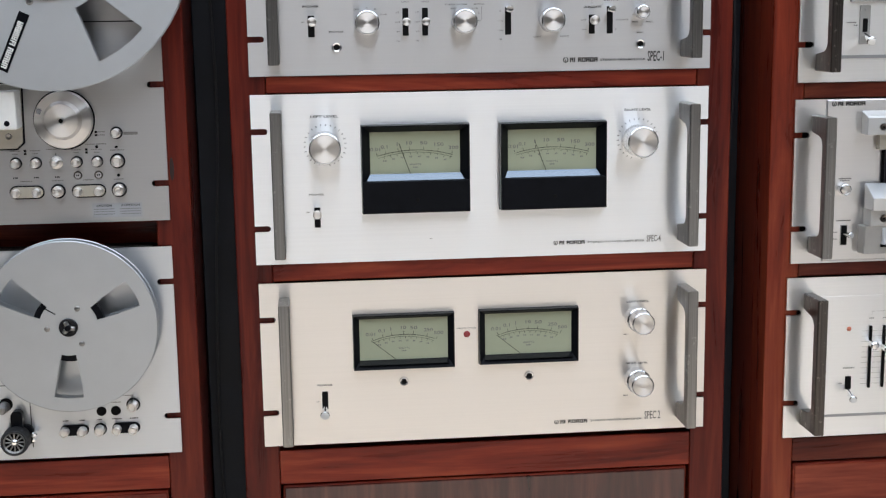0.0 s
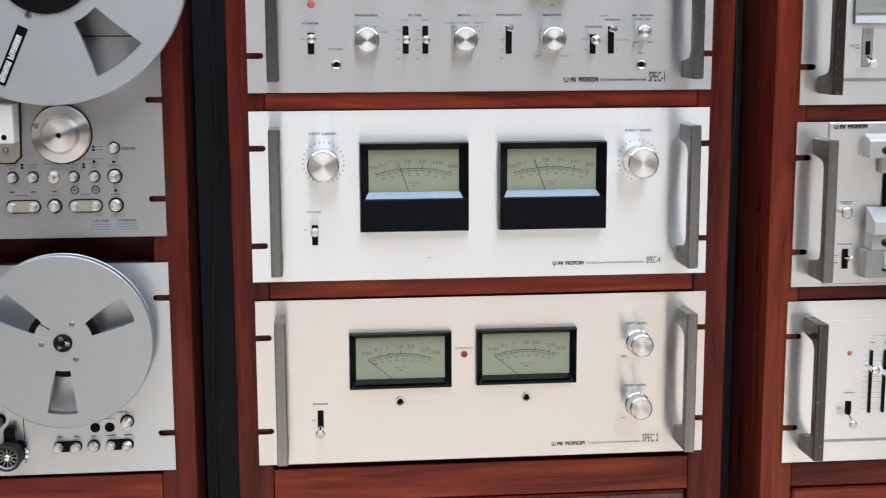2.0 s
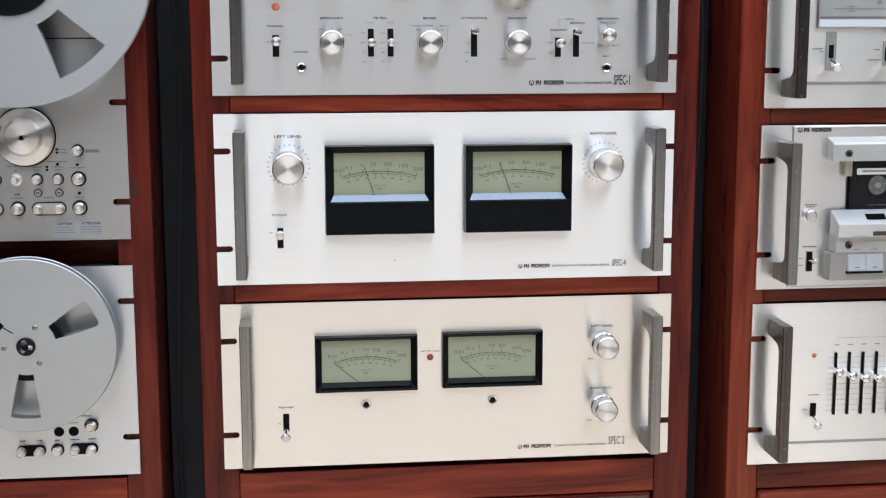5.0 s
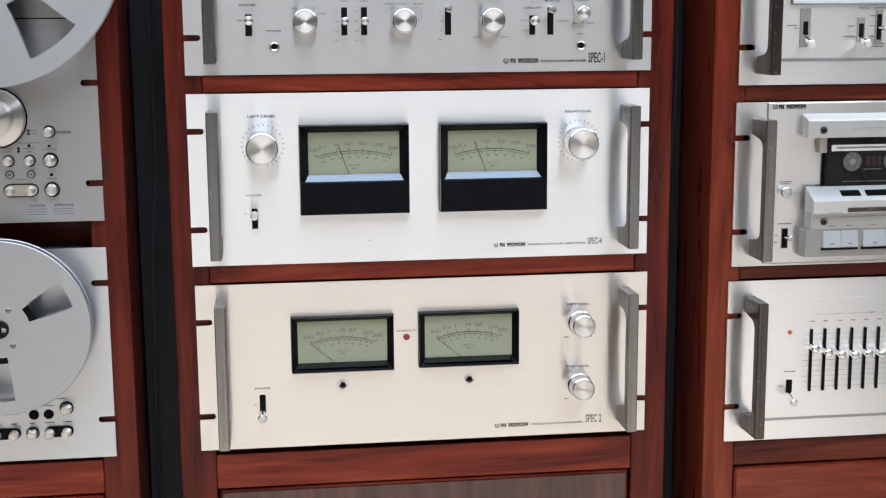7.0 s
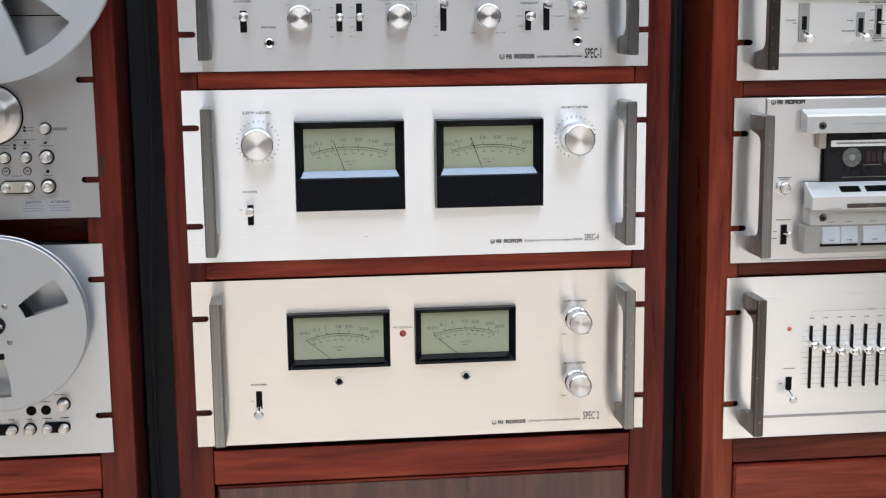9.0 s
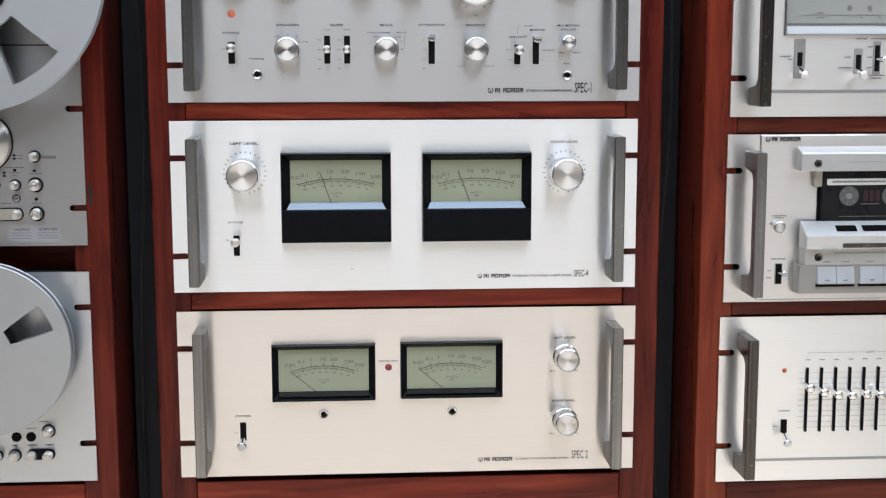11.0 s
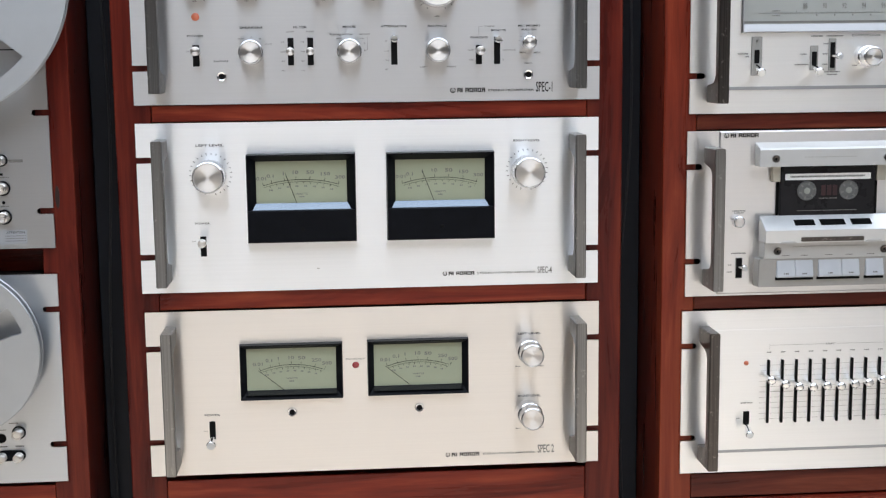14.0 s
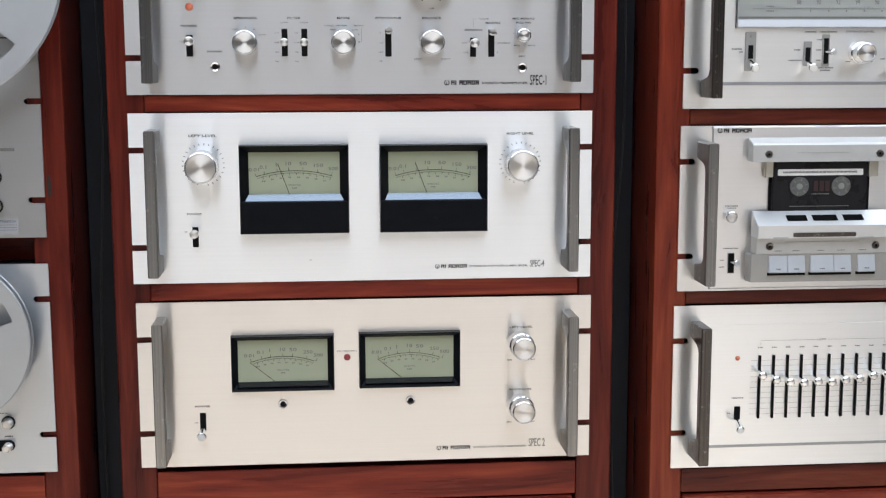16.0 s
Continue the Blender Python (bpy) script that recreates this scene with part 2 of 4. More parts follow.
def prism(outline, y0, y1, bevel=0.0, bm=None):
    """An outline in (x, z), from y0 (front) back to y1."""
    bm = bm or bmesh.new()
    front = [bm.verts.new((x, y0, z)) for x, z in outline]
    back = [bm.verts.new((x, y1, z)) for x, z in outline]
    face = bm.faces.new(front)
    bm.faces.new(back[::-1])
    n = len(outline)
    for i in range(n):
        bm.faces.new((front[i], back[i], back[(i + 1) % n], front[(i + 1) % n]))
    if bevel:
        bmesh.ops.bevel(bm, geom=list(face.edges), offset=bevel, segments=1, affect="EDGES")
    return bm


def profile_x(outline, x0, x1, bevel=0.0, bm=None):
    """An outline in (y, z), drawn out from x0 to x1."""
    bm = bm or bmesh.new()
    a = [bm.verts.new((x0, y, z)) for y, z in outline]
    b = [bm.verts.new((x1, y, z)) for y, z in outline]
    fa, fb = bm.faces.new(a), bm.faces.new(b[::-1])
    n = len(outline)
    for i in range(n):
        bm.faces.new((a[i], b[i], b[(i + 1) % n], a[(i + 1) % n]))
    if bevel:
        bmesh.ops.bevel(bm, geom=list(fa.edges) + list(fb.edges), offset=bevel, segments=1, affect="EDGES")
    return bm


def lathe(profile, n=40, bm=None, flute=0.0):
    """Turned about the y axis: (radius, y) from the front tip to the back."""
    bm = bm or bmesh.new()
    rings = []
    for r, y in profile:
        if r < 1e-6:
            rings.append([bm.verts.new((0, y, 0))])
        else:
            ring = []
            for k in range(n):
                a = 2 * math.pi * k / n
                rr = r - (flute if k % 2 else 0.0)
                ring.append(bm.verts.new((rr * math.cos(a), y, rr * math.sin(a))))
            rings.append(ring)
    for p, q in zip(rings, rings[1:]):
        for k in range(n):
            j = (k + 1) % n
            vs = [p[k % len(p)], p[j % len(p)], q[j % len(q)], q[k % len(q)]]
            vs = list(dict.fromkeys(vs))
            if len(vs) > 2:
                bm.faces.new(vs)
    return bm


def rounded(x0, x1, z0, z1, r, n=6):
    pts = []
    for cx, cz, a0 in ((x1 - r, z1 - r, 0), (x0 + r, z1 - r, 90), (x0 + r, z0 + r, 180), (x1 - r, z0 + r, 270)):
        for k in range(n + 1):
            a = radians(a0 + 90 * k / n)
            pts.append((cx + r * math.cos(a), cz + r * math.sin(a)))
    return pts


def ring_frame(outer, inner, y_front, y_back, y_in, bm=None):
    """A rectangular bezel: outer and inner are (x0, x1, z0, z1); the inside slopes back to y_in."""
    bm = bm or bmesh.new()

    def rect(r, y):
        return [bm.verts.new((x, y, z)) for x, z in ((r[0], r[2]), (r[1], r[2]), (r[1], r[3]), (r[0], r[3]))]

    lip = 0.0016
    ob, of = rect(outer, y_back), rect((outer[0] + 0.0006, outer[1] - 0.0006, outer[2] + 0.0006, outer[3] - 0.0006), y_front)
    lf = rect((outer[0] + lip, outer[1] - lip, outer[2] + lip, outer[3] - lip), y_front)
    ib = rect(inner, y_in)
    for p, q in ((ob, of), (of, lf), (lf, ib)):
        for k in range(4):
            j = (k + 1) % 4
            bm.faces.new((p[k], p[j], q[j], q[k]))
    return bm


def tube(points, radius, n=8):
    """A round cable or wire along points."""
    cu = bpy.data.curves.new("line", "CURVE")
    cu.dimensions, cu.bevel_depth, cu.bevel_resolution = "3D", radius, 2
    sp = cu.splines.new("BEZIER")
    sp.bezier_points.add(len(points) - 1)
    for bp, p in zip(sp.bezier_points, points):
        bp.co, bp.handle_left_type, bp.handle_right_type = p, "AUTO", "AUTO"
    ob = new("line", cu)
    me = bpy.data.meshes.new_from_object(ob.evaluated_get(bpy.context.evaluated_depsgraph_get()))
    bpy.data.objects.remove(ob)
    return me


WORDS = []


def words(text, x, z, width, height, parent, mat=INK, y=-0.0005, turn=0.0):
    """Printed lettering, centred at (x, z), fitted to its width and height."""
    WORDS.append((text, x, z, width, height, parent, mat, y, turn))


def set_words():
    made = []
    for row in WORDS:
        cu = bpy.data.curves.new("lettering", "FONT")
        cu.body, cu.resolution_u, cu.offset = row[0], 2, 0.012
        made.append(new("lettering", cu))
    deps = bpy.context.evaluated_depsgraph_get()
    done = [bpy.data.meshes.new_from_object(ob.evaluated_get(deps)) for ob in made]
    for ob in made:
        bpy.data.objects.remove(ob)
    for (text, x, z, width, height, parent, mat, y, turn), me in zip(WORDS, done):
        n = len(me.vertices)
        co = np.empty(n * 3, np.float32)
        me.vertices.foreach_get("co", co)
        co = co.reshape(-1, 3)
        lo, hi = co.min(0), co.max(0)
        u = (co[:, 0] - (lo[0] + hi[0]) / 2) * width / max(hi[0] - lo[0], 1e-6)
        v = (co[:, 1] - (lo[1] + hi[1]) / 2) * height / max(hi[1] - lo[1], 1e-6)
        c, s = math.cos(radians(turn)), math.sin(radians(turn))
        co[:, 0], co[:, 2], co[:, 1] = c * u - s * v, s * u + c * v, 0.0
        me.vertices.foreach_set("co", co.ravel())
        me.materials.clear()
        me.materials.append(mat)
        part("lettering", me, mat, parent, at=(x, y, z))


def bars(x, z, width, height, count, parent, mat=INK_GREY, y=-0.0004, name="printed_bar"):
    """Writing too small to read: a row of short printed bars."""
    bm = bmesh.new()
    count = max(count, int(width / 0.0015))
    step = width / count
    for k in range(count):
        w = step * (0.72 + 0.12 * ((k * 7) % 3 - 1))
        x0 = x - width / 2 + k * step
        box(x0, x0 + w, y, y + 0.0003, z - 0.4 * height, z + 0.4 * height, bm=bm)
    return part(name, bm, mat, parent)


def strip(points, width, parent, mat, y, name="scale_line", thick=0.0002):
    """A thin printed line through (x, z) points."""
    bm = bmesh.new()
    rows = []
    for k, (x, z) in enumerate(points):
        a, b = points[max(k - 1, 0)], points[min(k + 1, len(points) - 1)]
        d = Vector((b[0] - a[0], b[1] - a[1])).normalized() * width / 2
        rows.append([bm.verts.new((x - d.y, y, z + d.x)), bm.verts.new((x + d.y, y, z - d.x))])
    for p, q in zip(rows, rows[1:]):
        bm.faces.new((p[0], p[1], q[1], q[0]))
    bmesh.ops.solidify(bm, geom=list(bm.faces), thickness=thick)
    return part(name, bm, mat, parent)


def ticks(cx, cz, r0, r1, angles, width, parent, mat, y, name="scale_print"):
    bm = bmesh.new()
    for a in angles:
        c, s = math.cos(radians(a)), math.sin(radians(a))
        q = [(r0, -width / 2), (r1, -width / 2), (r1, width / 2), (r0, width / 2)]
        bm.faces.new([bm.verts.new((cx + r * c - w * s, y, cz + r * s + w * c)) for r, w in q])
    return part(name, bm, mat, parent)


# ---- assumed room, out of view: floor, walls, ceiling, low opening behind the camera ----
setting("floor", box(-3.2, 3.2, -4.1, 0.9, -0.1, 0.0), FLOOR, "warm tan floor in daylight", "floor")
roof = bmesh.new()
box(-3.2, ROOF[0], -4.1, 0.9, 2.7, 2.8, bm=roof)
box(ROOF[1], 3.2, -4.1, 0.9, 2.7, 2.8, bm=roof)
box(ROOF[0], ROOF[1], -4.1, ROOF[2], 2.7, 2.8, bm=roof)
box(ROOF[0], ROOF[1], ROOF[3], 0.9, 2.7, 2.8, bm=roof)
setting("ceiling", roof, CEIL, "plain white painted ceiling with a roof opening", "ceiling")
setting("wall_north", box(-3.2, 3.2, 0.62, 0.72, 0.0, 2.7), BACKDARK, "dark painted wall behind the racks", "wall")
# Unseen side walls, darkened so that knob faces and handles reflect less light.
setting("wall_west", box(-3.3, -3.2, -4.1, 0.9, 0.0, 2.7), SIDE, "unseen side wall, kept dark for knob and handle reflections", "wall")
setting("wall_east", box(3.2, 3.3, -4.1, 0.9, 0.0, 2.7), SIDE, "unseen side wall, kept dark for knob and handle reflections", "wall")
south = bmesh.new()
box(-3.2, WINDOW_X0, -4.2, -4.1, 0.0, 2.7, bm=south)
box(WINDOW_X1, 3.2, -4.2, -4.1, 0.0, 2.7, bm=south)
box(WINDOW_X0, WINDOW_X1, -4.2, -4.1, 0.0, WINDOW_Z0, bm=south)
box(WINDOW_X0, WINDOW_X1, -4.2, -4.1, WINDOW_Z1, 2.7, bm=south)
setting("wall_south", south, PAINT, "unseen grey wall with an assumed wide low opening", "wall")
setting("ground", box(-300, 300, -300, -4.2, -0.25, -0.15), PAVING, "grey paved ground outside", "ground")


# ---- wooden racks ----
def rack(x0, x1, in0, in1, rails, door_top, label, back=(), field=WOOD_DOOR, upright=WOOD_V, cross=WOOD_H):
    """Two posts, flush rails between them, a door below. rails: (z0, z1) from the top down."""
    r = thing("equipment_rack", (x0 + x1) / 2, 0.25, 0.0, label, "rack", "wooden equipment racks")
    front = 0.005
    for a, b in ((x0, in0), (in1, x1)):
        part("post", box(a, b, front, front + 0.042, 0.0, 1.70, 0.0014), upright, r)
        part("rear_post", box(a, b, 0.43, 0.47, 0.0, 1.70, 0.0012), WOOD_V, r)
    for z0, z1 in back:
        part("set_back_rail", box(in0 + 0.0004, in1 - 0.0004, front + 0.048, front + 0.07, z0, z1, 0.0008), WOOD_H, r)
    for z0, z1 in rails:
        part("rail", box(in0 + 0.0004, in1 - 0.0004, front + 0.0007, front + 0.03, z0, z1, 0.0008), cross, r)
    part("top_rail", box(in0, in1, front + 0.0007, front + 0.03, 1.652, 1.70, 0.001), WOOD_H, r)
    part("top_board", box(x0, x1, front, 0.47, 1.7005, 1.72, 0.0015), WOOD_H, r)
    part("plinth", box(in0, in1, front + 0.02, front + 0.04, 0.0, 0.08, 0.001), WOOD_H, r)
    part("back_panel", box(in0, in1, 0.455, 0.462, 0.08, 1.69), CHASSIS, r)
    for a, b in ((x0 + 0.0006, x0 + 0.012), (x1 - 0.012, x1 - 0.0006)):
        part("side_panel", box(a, b, front + 0.043, 0.429, 0.02, 1.69), upright, r)
    door = part("door", box(in0 + 0.0025, in1 - 0.0025, front + 0.003, front + 0.022, 0.085, door_top, 0.0025), WOOD_H, r, "reddish door with a raised grained field")
    part("door_field", box(in0 + 0.0045, in1 - 0.0045, front + 0.001, front + 0.004, 0.11, door_top - 0.0025, 0.0012), field, door)
    return r


rack(-0.2608, 0.2662, -0.2237, 0.2284, [(1.4368, 1.4537), (1.2402, 1.2586), (1.0170, 1.0545)], 1.0148,
     "red mahogany equipment rack holding a preamplifier and two amplifiers", field=WOOD_FIELD)
rack(-0.834, -0.3045, -0.797, -0.3406, [(1.0188, 1.0551)], 1.0160,
     "red mahogany equipment rack holding two reel tape decks", [(1.2775, 1.3130)])
LEFT_RACK = scene.objects["equipment_rack.001"]
part("wood_knot", prism([(-0.3222 + 0.0022 * math.cos(k * math.pi / 8), 1.3620 + 0.0120 * math.sin(k * math.pi / 8)) for k in range(16)], 0.0046, 0.0056), STAIN, LEFT_RACK, "dark elongated knot")
rack(0.3108, 0.840, 0.3463, 0.803, [(1.4200, 1.4364), (1.2262, 1.2406), (1.0143, 1.0410)], 1.0113,
     "red mahogany equipment rack holding tuner, cassette deck and equaliser", upright=WOOD_LIGHT, cross=WOOD_DEEP)


# ---- parts shared by the units ----
def plate_outline(x0, x1, z0, z1, left, right):
    h, d, n = 0.0031, 0.0135, 5
    pts = [(x0, z0), (x1, z0)]
    for z in sorted(right):
        pts.append((x1, z - h))
        for k in range(n + 1):
            a = radians(-90 - 180 * k / n)
            pts.append((x1 - d + h * math.cos(a), z + h * math.sin(a)))
        pts.append((x1, z + h))
    pts += [(x1, z1), (x0, z1)]
    for z in sorted(left, reverse=True):
        pts.append((x0, z + h))
        for k in range(n + 1):
            a = radians(90 - 180 * k / n)
            pts.append((x0 + d + h * math.cos(a), z + h * math.sin(a)))
        pts.append((x0, z - h))
    return pts


def unit(name, x0, x1, z0, z1, notches, mat, label, category, depth=0.34):
    u = thing(name, (x0 + x1) / 2, 0.2, z0, label, category)
    part("front_panel", prism(plate_outline(x0, x1, z0, z1, notches, notches), 0.0, 0.0028), mat, u, "brushed silver front panel with open mounting slots")
    part("chassis", box(x0 + 0.024, x1 - 0.024, 0.0365, depth, z0 + 0.004, z1 - 0.004, 0.001), CHASSIS, u)
    return u


def handle(x0, x1, z0, z1, parent, mat=STEEL, out=0.0423):
    arm, bar, r, n = 0.021, 0.0105, 0.008, 5
    pts = [(-out, z0), (0.0, z0), (0.0, z0 + arm - 0.003)]
    for k in range(n + 1):
        a = radians(270 - 90 * k / n)
        pts.append((-out + bar + r + r * math.cos(a), z0 + arm + r + r * math.sin(a)))
    for k in range(n + 1):
        a = radians(180 - 90 * k / n)
        pts.append((-out + bar + r + r * math.cos(a), z1 - arm - r + r * math.sin(a)))
    pts += [(0.0, z1 - arm + 0.003), (0.0, z1), (-out, z1)]
    return part("handle", profile_x(pts, x0, x1, 0.0010), mat, parent, "square-edged steel carrying handle")


def knob(x, z, r, out, parent, cone=0.0, skirt=0.0, flute=0.0, pointer=False):
    """A turned knob on the y axis: side, spun front, pointer line."""
    r1 = r + cone
    prof = [(0, -out + 0.0012), (r - 0.0016, -out + 0.0012), (r - 0.0009, -out), (r, -out + 0.0007), (r1, -0.0035), (r1 - 0.0008, -0.0008), (r1 - 0.0008, 0.001)]
    if skirt:
        prof = prof[:4] + [(r + 0.0002, -out * 0.45), (r + skirt, -out * 0.42), (r + skirt, -0.001), (r + skirt, 0.001)]
    k = part("knob", lathe(prof, 64, flute=0.0), SATIN, parent, "turned aluminium control knob", (x, 0, z), True)
    part("knob_face", lathe([(0, -out + 0.0006), (r - 0.0017, -out + 0.0006), (r - 0.0017, -out + 0.0018)], 48), SPUN, k, "spun aluminium face", (x, 0, z), True)
    if pointer:
        part("pointer_line", box(-0.0003, 0.0003, -out + 0.0002, -out + 0.0007, r * 0.55, r * 0.86), INK, k, at=(x, 0, z))
    return k


def rod(base, tip, r0, r1, parent, mat=CHROME, name="lever", label=""):
    """A tapered lever from base to tip, with a rounded end."""
    a, b = Vector(base), Vector(tip)
    d = b - a
    n = d.length
    bm = lathe([(0, -n), (r1 * 0.7, -n + 0.0002), (r1, -n + r1 * 0.35), (r0, 0.0), (0, 0.0)], 20)
    bmesh.ops.transform(bm, matrix=d.to_track_quat("-Y", "Z").to_matrix().to_4x4(), verts=bm.verts)
    return part(name, bm, mat, parent, label, base, True)


# Nothing is cut: a thin black piece, slightly proud, paints the slot's shade.
def slot(x, z0, z1, w, parent, name="switch_slot"):
    return part(name, prism(rounded(x - w / 2, x + w / 2, z0, z1, 0.0004, 2), -0.0003, 0.001), SLOT, parent)


def toggle(x, z0, z1, w, tip, parent, plate=None, thick=0.0030, lift=0.0):
    """A slotted switch with a turned lever; plate: a grey surround (x0, x1, z0, z1); lift: how far its panel stands proud."""
    y = -lift - (0.0012 if plate else 0.0003)
    s = part("switch", prism(rounded(x - w / 2, x + w / 2, z0, z1, 0.0004, 2), y, 0.001), SLOT, parent, "slotted lever switch")
    if plate:
        part("surround", prism(rounded(*plate, 0.0006, 2), -lift - 0.0008, 0.001, 0.0003), BLOCK_GREY, s)
    root = tip[2] + 0.45 * ((z0 + z1) / 2 - tip[2])
    joint = (x + 0.4 * (tip[0] - x), -lift + 0.4 * (tip[1] + lift), root + 0.4 * (tip[2] - root))
    lever = rod((x, -lift, root), joint, 0.0019, 0.0019, s, CHROME, "lever", "chrome lever")
    rod(joint, tip, thick * 0.8, thick * 1.15, lever, CHROME, "sleeve", "bright turned lever sleeve")
    # End disc in a paler metal: the tip's bright reflection put into colour.
    face = Vector(tip) + (Vector(tip) - Vector(joint)).normalized() * 0.0006
    rod(tip, face, thick * 1.0, thick * 1.0, lever, PALE, "lever_face", "flat lever end, paler in place of its highlight")
    return s


def push_pin(x, z0, z1, w, tip, r, parent):
    """A slotted switch with a round pin that stands straight out."""
    s = slot(x, z0, z1, w, parent, "switch")
    bm = lathe([(0, -0.016), (r - 0.0006, -0.016), (r, -0.0154), (r, -0.010), (r * 0.55, -0.0085), (r * 0.5, 0.0)], 28)
    part("pin", bm, SPUN, s, "turned chrome pin", (tip[0], 0, tip[1]), True)
    return s


def jack(x, z, r, parent):
    j = part("jack_socket", lathe([(r * 0.55, -0.0006), (r * 0.6, -0.002), (r * 0.85, -0.0024), (r, -0.0012), (r, 0.001)], 32), CHROME, parent, "chrome headphone socket", (x, 0, z), True)
    part("socket_hole", lathe([(0, -0.0009), (r * 0.66, -0.0009), (r * 0.66, 0.0005)], 24), SLOT, j, at=(x, 0, z))
    return j


def lamp_lens(x, z, r, mat, parent):
    return part("indicator_lens", lathe([(0, -0.0018), (r * 0.6, -0.0014), (r, -0.0004), (r, 0.001)], 20), mat, parent, "small unlit indicator", (x, 0, z), True)


def button(x, z, r, out, parent, ring=True):
    b = part("push_button", lathe([(0, -out + 0.0004), (r * 0.46, -out + 0.0003), (r * 0.52, -out + 0.0012), (r * 0.60, -out + 0.0012), (r * 0.66, -out), (r * 0.76, -out), (r * 0.88, -out + 0.0008), (r * 0.9, -0.0005), (r * 0.9, 0.001)], 32), SPUN, parent, "round metal push button", (x, 0, z), True)
    if ring:
        part("button_ring", lathe([(r * 0.95, -0.0003), (r * 1.0, -0.0018), (r * 1.16, -0.0018), (r * 1.22, -0.0003), (r * 1.22, 0.001)], 32), BLACK, b, at=(x, 0, z), smooth=True)
    return b


def brand(x0, x1, z, h, parent, mat=INK, y=-0.0005):
    """The maker's mark, as plain shapes: a small ring and a row of blocks."""
    bm = bmesh.new()
    r = h * 0.62
    for k in range(20):
        a, b = 2 * math.pi * k / 20, 2 * math.pi * (k + 1) / 20
        if k in (4, 5):
            continue
        vs = [(r * math.cos(a), r * math.sin(a)), (r * math.cos(b), r * math.sin(b)), (r * 0.68 * math.cos(b), r * 0.68 * math.sin(b)), (r * 0.68 * math.cos(a), r * 0.68 * math.sin(a))]
        bm.faces.new([bm.verts.new((x0 + r + u, y, z + v)) for u, v in vs])
    box(x0 + r * 0.85, x0 + r * 1.15, y, y + 0.0002, z - r * 0.7, z + r * 0.2, bm=bm)
    start = x0 + 2 * r + 0.0016
    step = (x1 - start) / 7
    for k in range(7):
        w = step * (0.3 if k == 1 else 0.86)
        a0, a1, t = start + k * step, start + k * step + w, h * 0.24
        if k == 1:
            box(a0, a1, y, y + 0.0002, z - h / 2, z + h / 2, bm=bm)
            continue
        box(a0, a0 + t, y, y + 0.0002, z - h / 2, z + h / 2, bm=bm)
        box(a1 - t, a1, y, y + 0.0002, z - h / 2, z + h / 2, bm=bm)
        box(a0 + t, a1 - t, y, y + 0.0002, z + h / 2 - t, z + h / 2, bm=bm)
        box(a0 + t, a1 - t, y, y + 0.0002, z - h / 2 if k % 2 else z - t / 2, z - h / 2 + t if k % 2 else z + t / 2, bm=bm)
    return part("maker_mark", bm, mat, parent)


WIDE = {"0.01": 0.0102, "0.1": 0.0070, "1": 0.0009, "10": 0.0058, "50": 0.0078, "150": 0.0095, "300": 0.0102, "250": 0.0098, "500": 0.0100}


def scale_card(x0, x1, z0, z1, y, numbers, parent, needle, spread, sag, tall, lift=0.0076):
    """A meter card with two arcs, tick marks, figures and a needle."""
    card = part("meter_card", box(x0, x1, y, y + 0.0006, z0, z1), DIAL, parent, "pale green meter card")
    w, cx = x1 - x0, (x0 + x1) / 2
    half = w * spread
    R = (half * half + sag * sag) / (2 * sag)
    ztop = z0 + (z1 - z0) * tall
    cz = ztop - R
    amax = math.degrees(math.asin(half / R))
    for off, wid in ((0.0, 0.0005), (-0.0022, 0.0003)):
        pts = []
        for k in range(25):
            a = radians(90 + amax - 2 * amax * k / 24)
            pts.append((cx + (R + off) * math.cos(a), cz + (R + off) * math.sin(a)))
        strip(pts, wid, card, INK, y - 0.0003)
    marks, minor = [], []
    for text, u in numbers:
        a = 90 + amax - 2 * amax * u
        marks.append(a)
        c, s = math.cos(radians(a)), math.sin(radians(a))
        words(text, cx + (R + lift) * c, cz + (R + lift) * s, WIDE[text] * (0.93 if lift < 0.007 else 1.0), 0.0037, card, INK_GREY, y - 0.0002)
    minor = [90 + amax - 2 * amax * (0.08 + 0.09 * k) for k in range(11)]
    ticks(cx, cz, R, R + 0.0034, marks, 0.0004, card, INK, y - 0.0002)
    ticks(cx, cz, R - 0.0046, R - 0.0024, minor, 0.00035, card, INK, y - 0.0002)
    for k in range(8):
        a = radians(90 + amax * 0.84 - 2 * amax * 0.84 * k / 7)
        bars(cx + (R - 0.0068) * math.cos(a), cz + (R - 0.0068) * math.sin(a), 0.003 if k else 0.0042, 0.0019, 2, card, INK_GREY, y - 0.0002)
    words("WATTS", cx, ztop - 0.0150, 0.0125, 0.0020, card, INK_GREY, y - 0.0002)
    bars(cx, ztop - 0.0180, 0.005, 0.0016, 2, card, INK_GREY, y - 0.0002)
    (nx0, nz0), (nx1, nz1) = needle
    strip([(nx0, nz0), ((nx0 + nx1) / 2, (nz0 + nz1) / 2), (nx1, nz1)], 0.00055, card, INK, y - 0.0015, "needle")
    return card


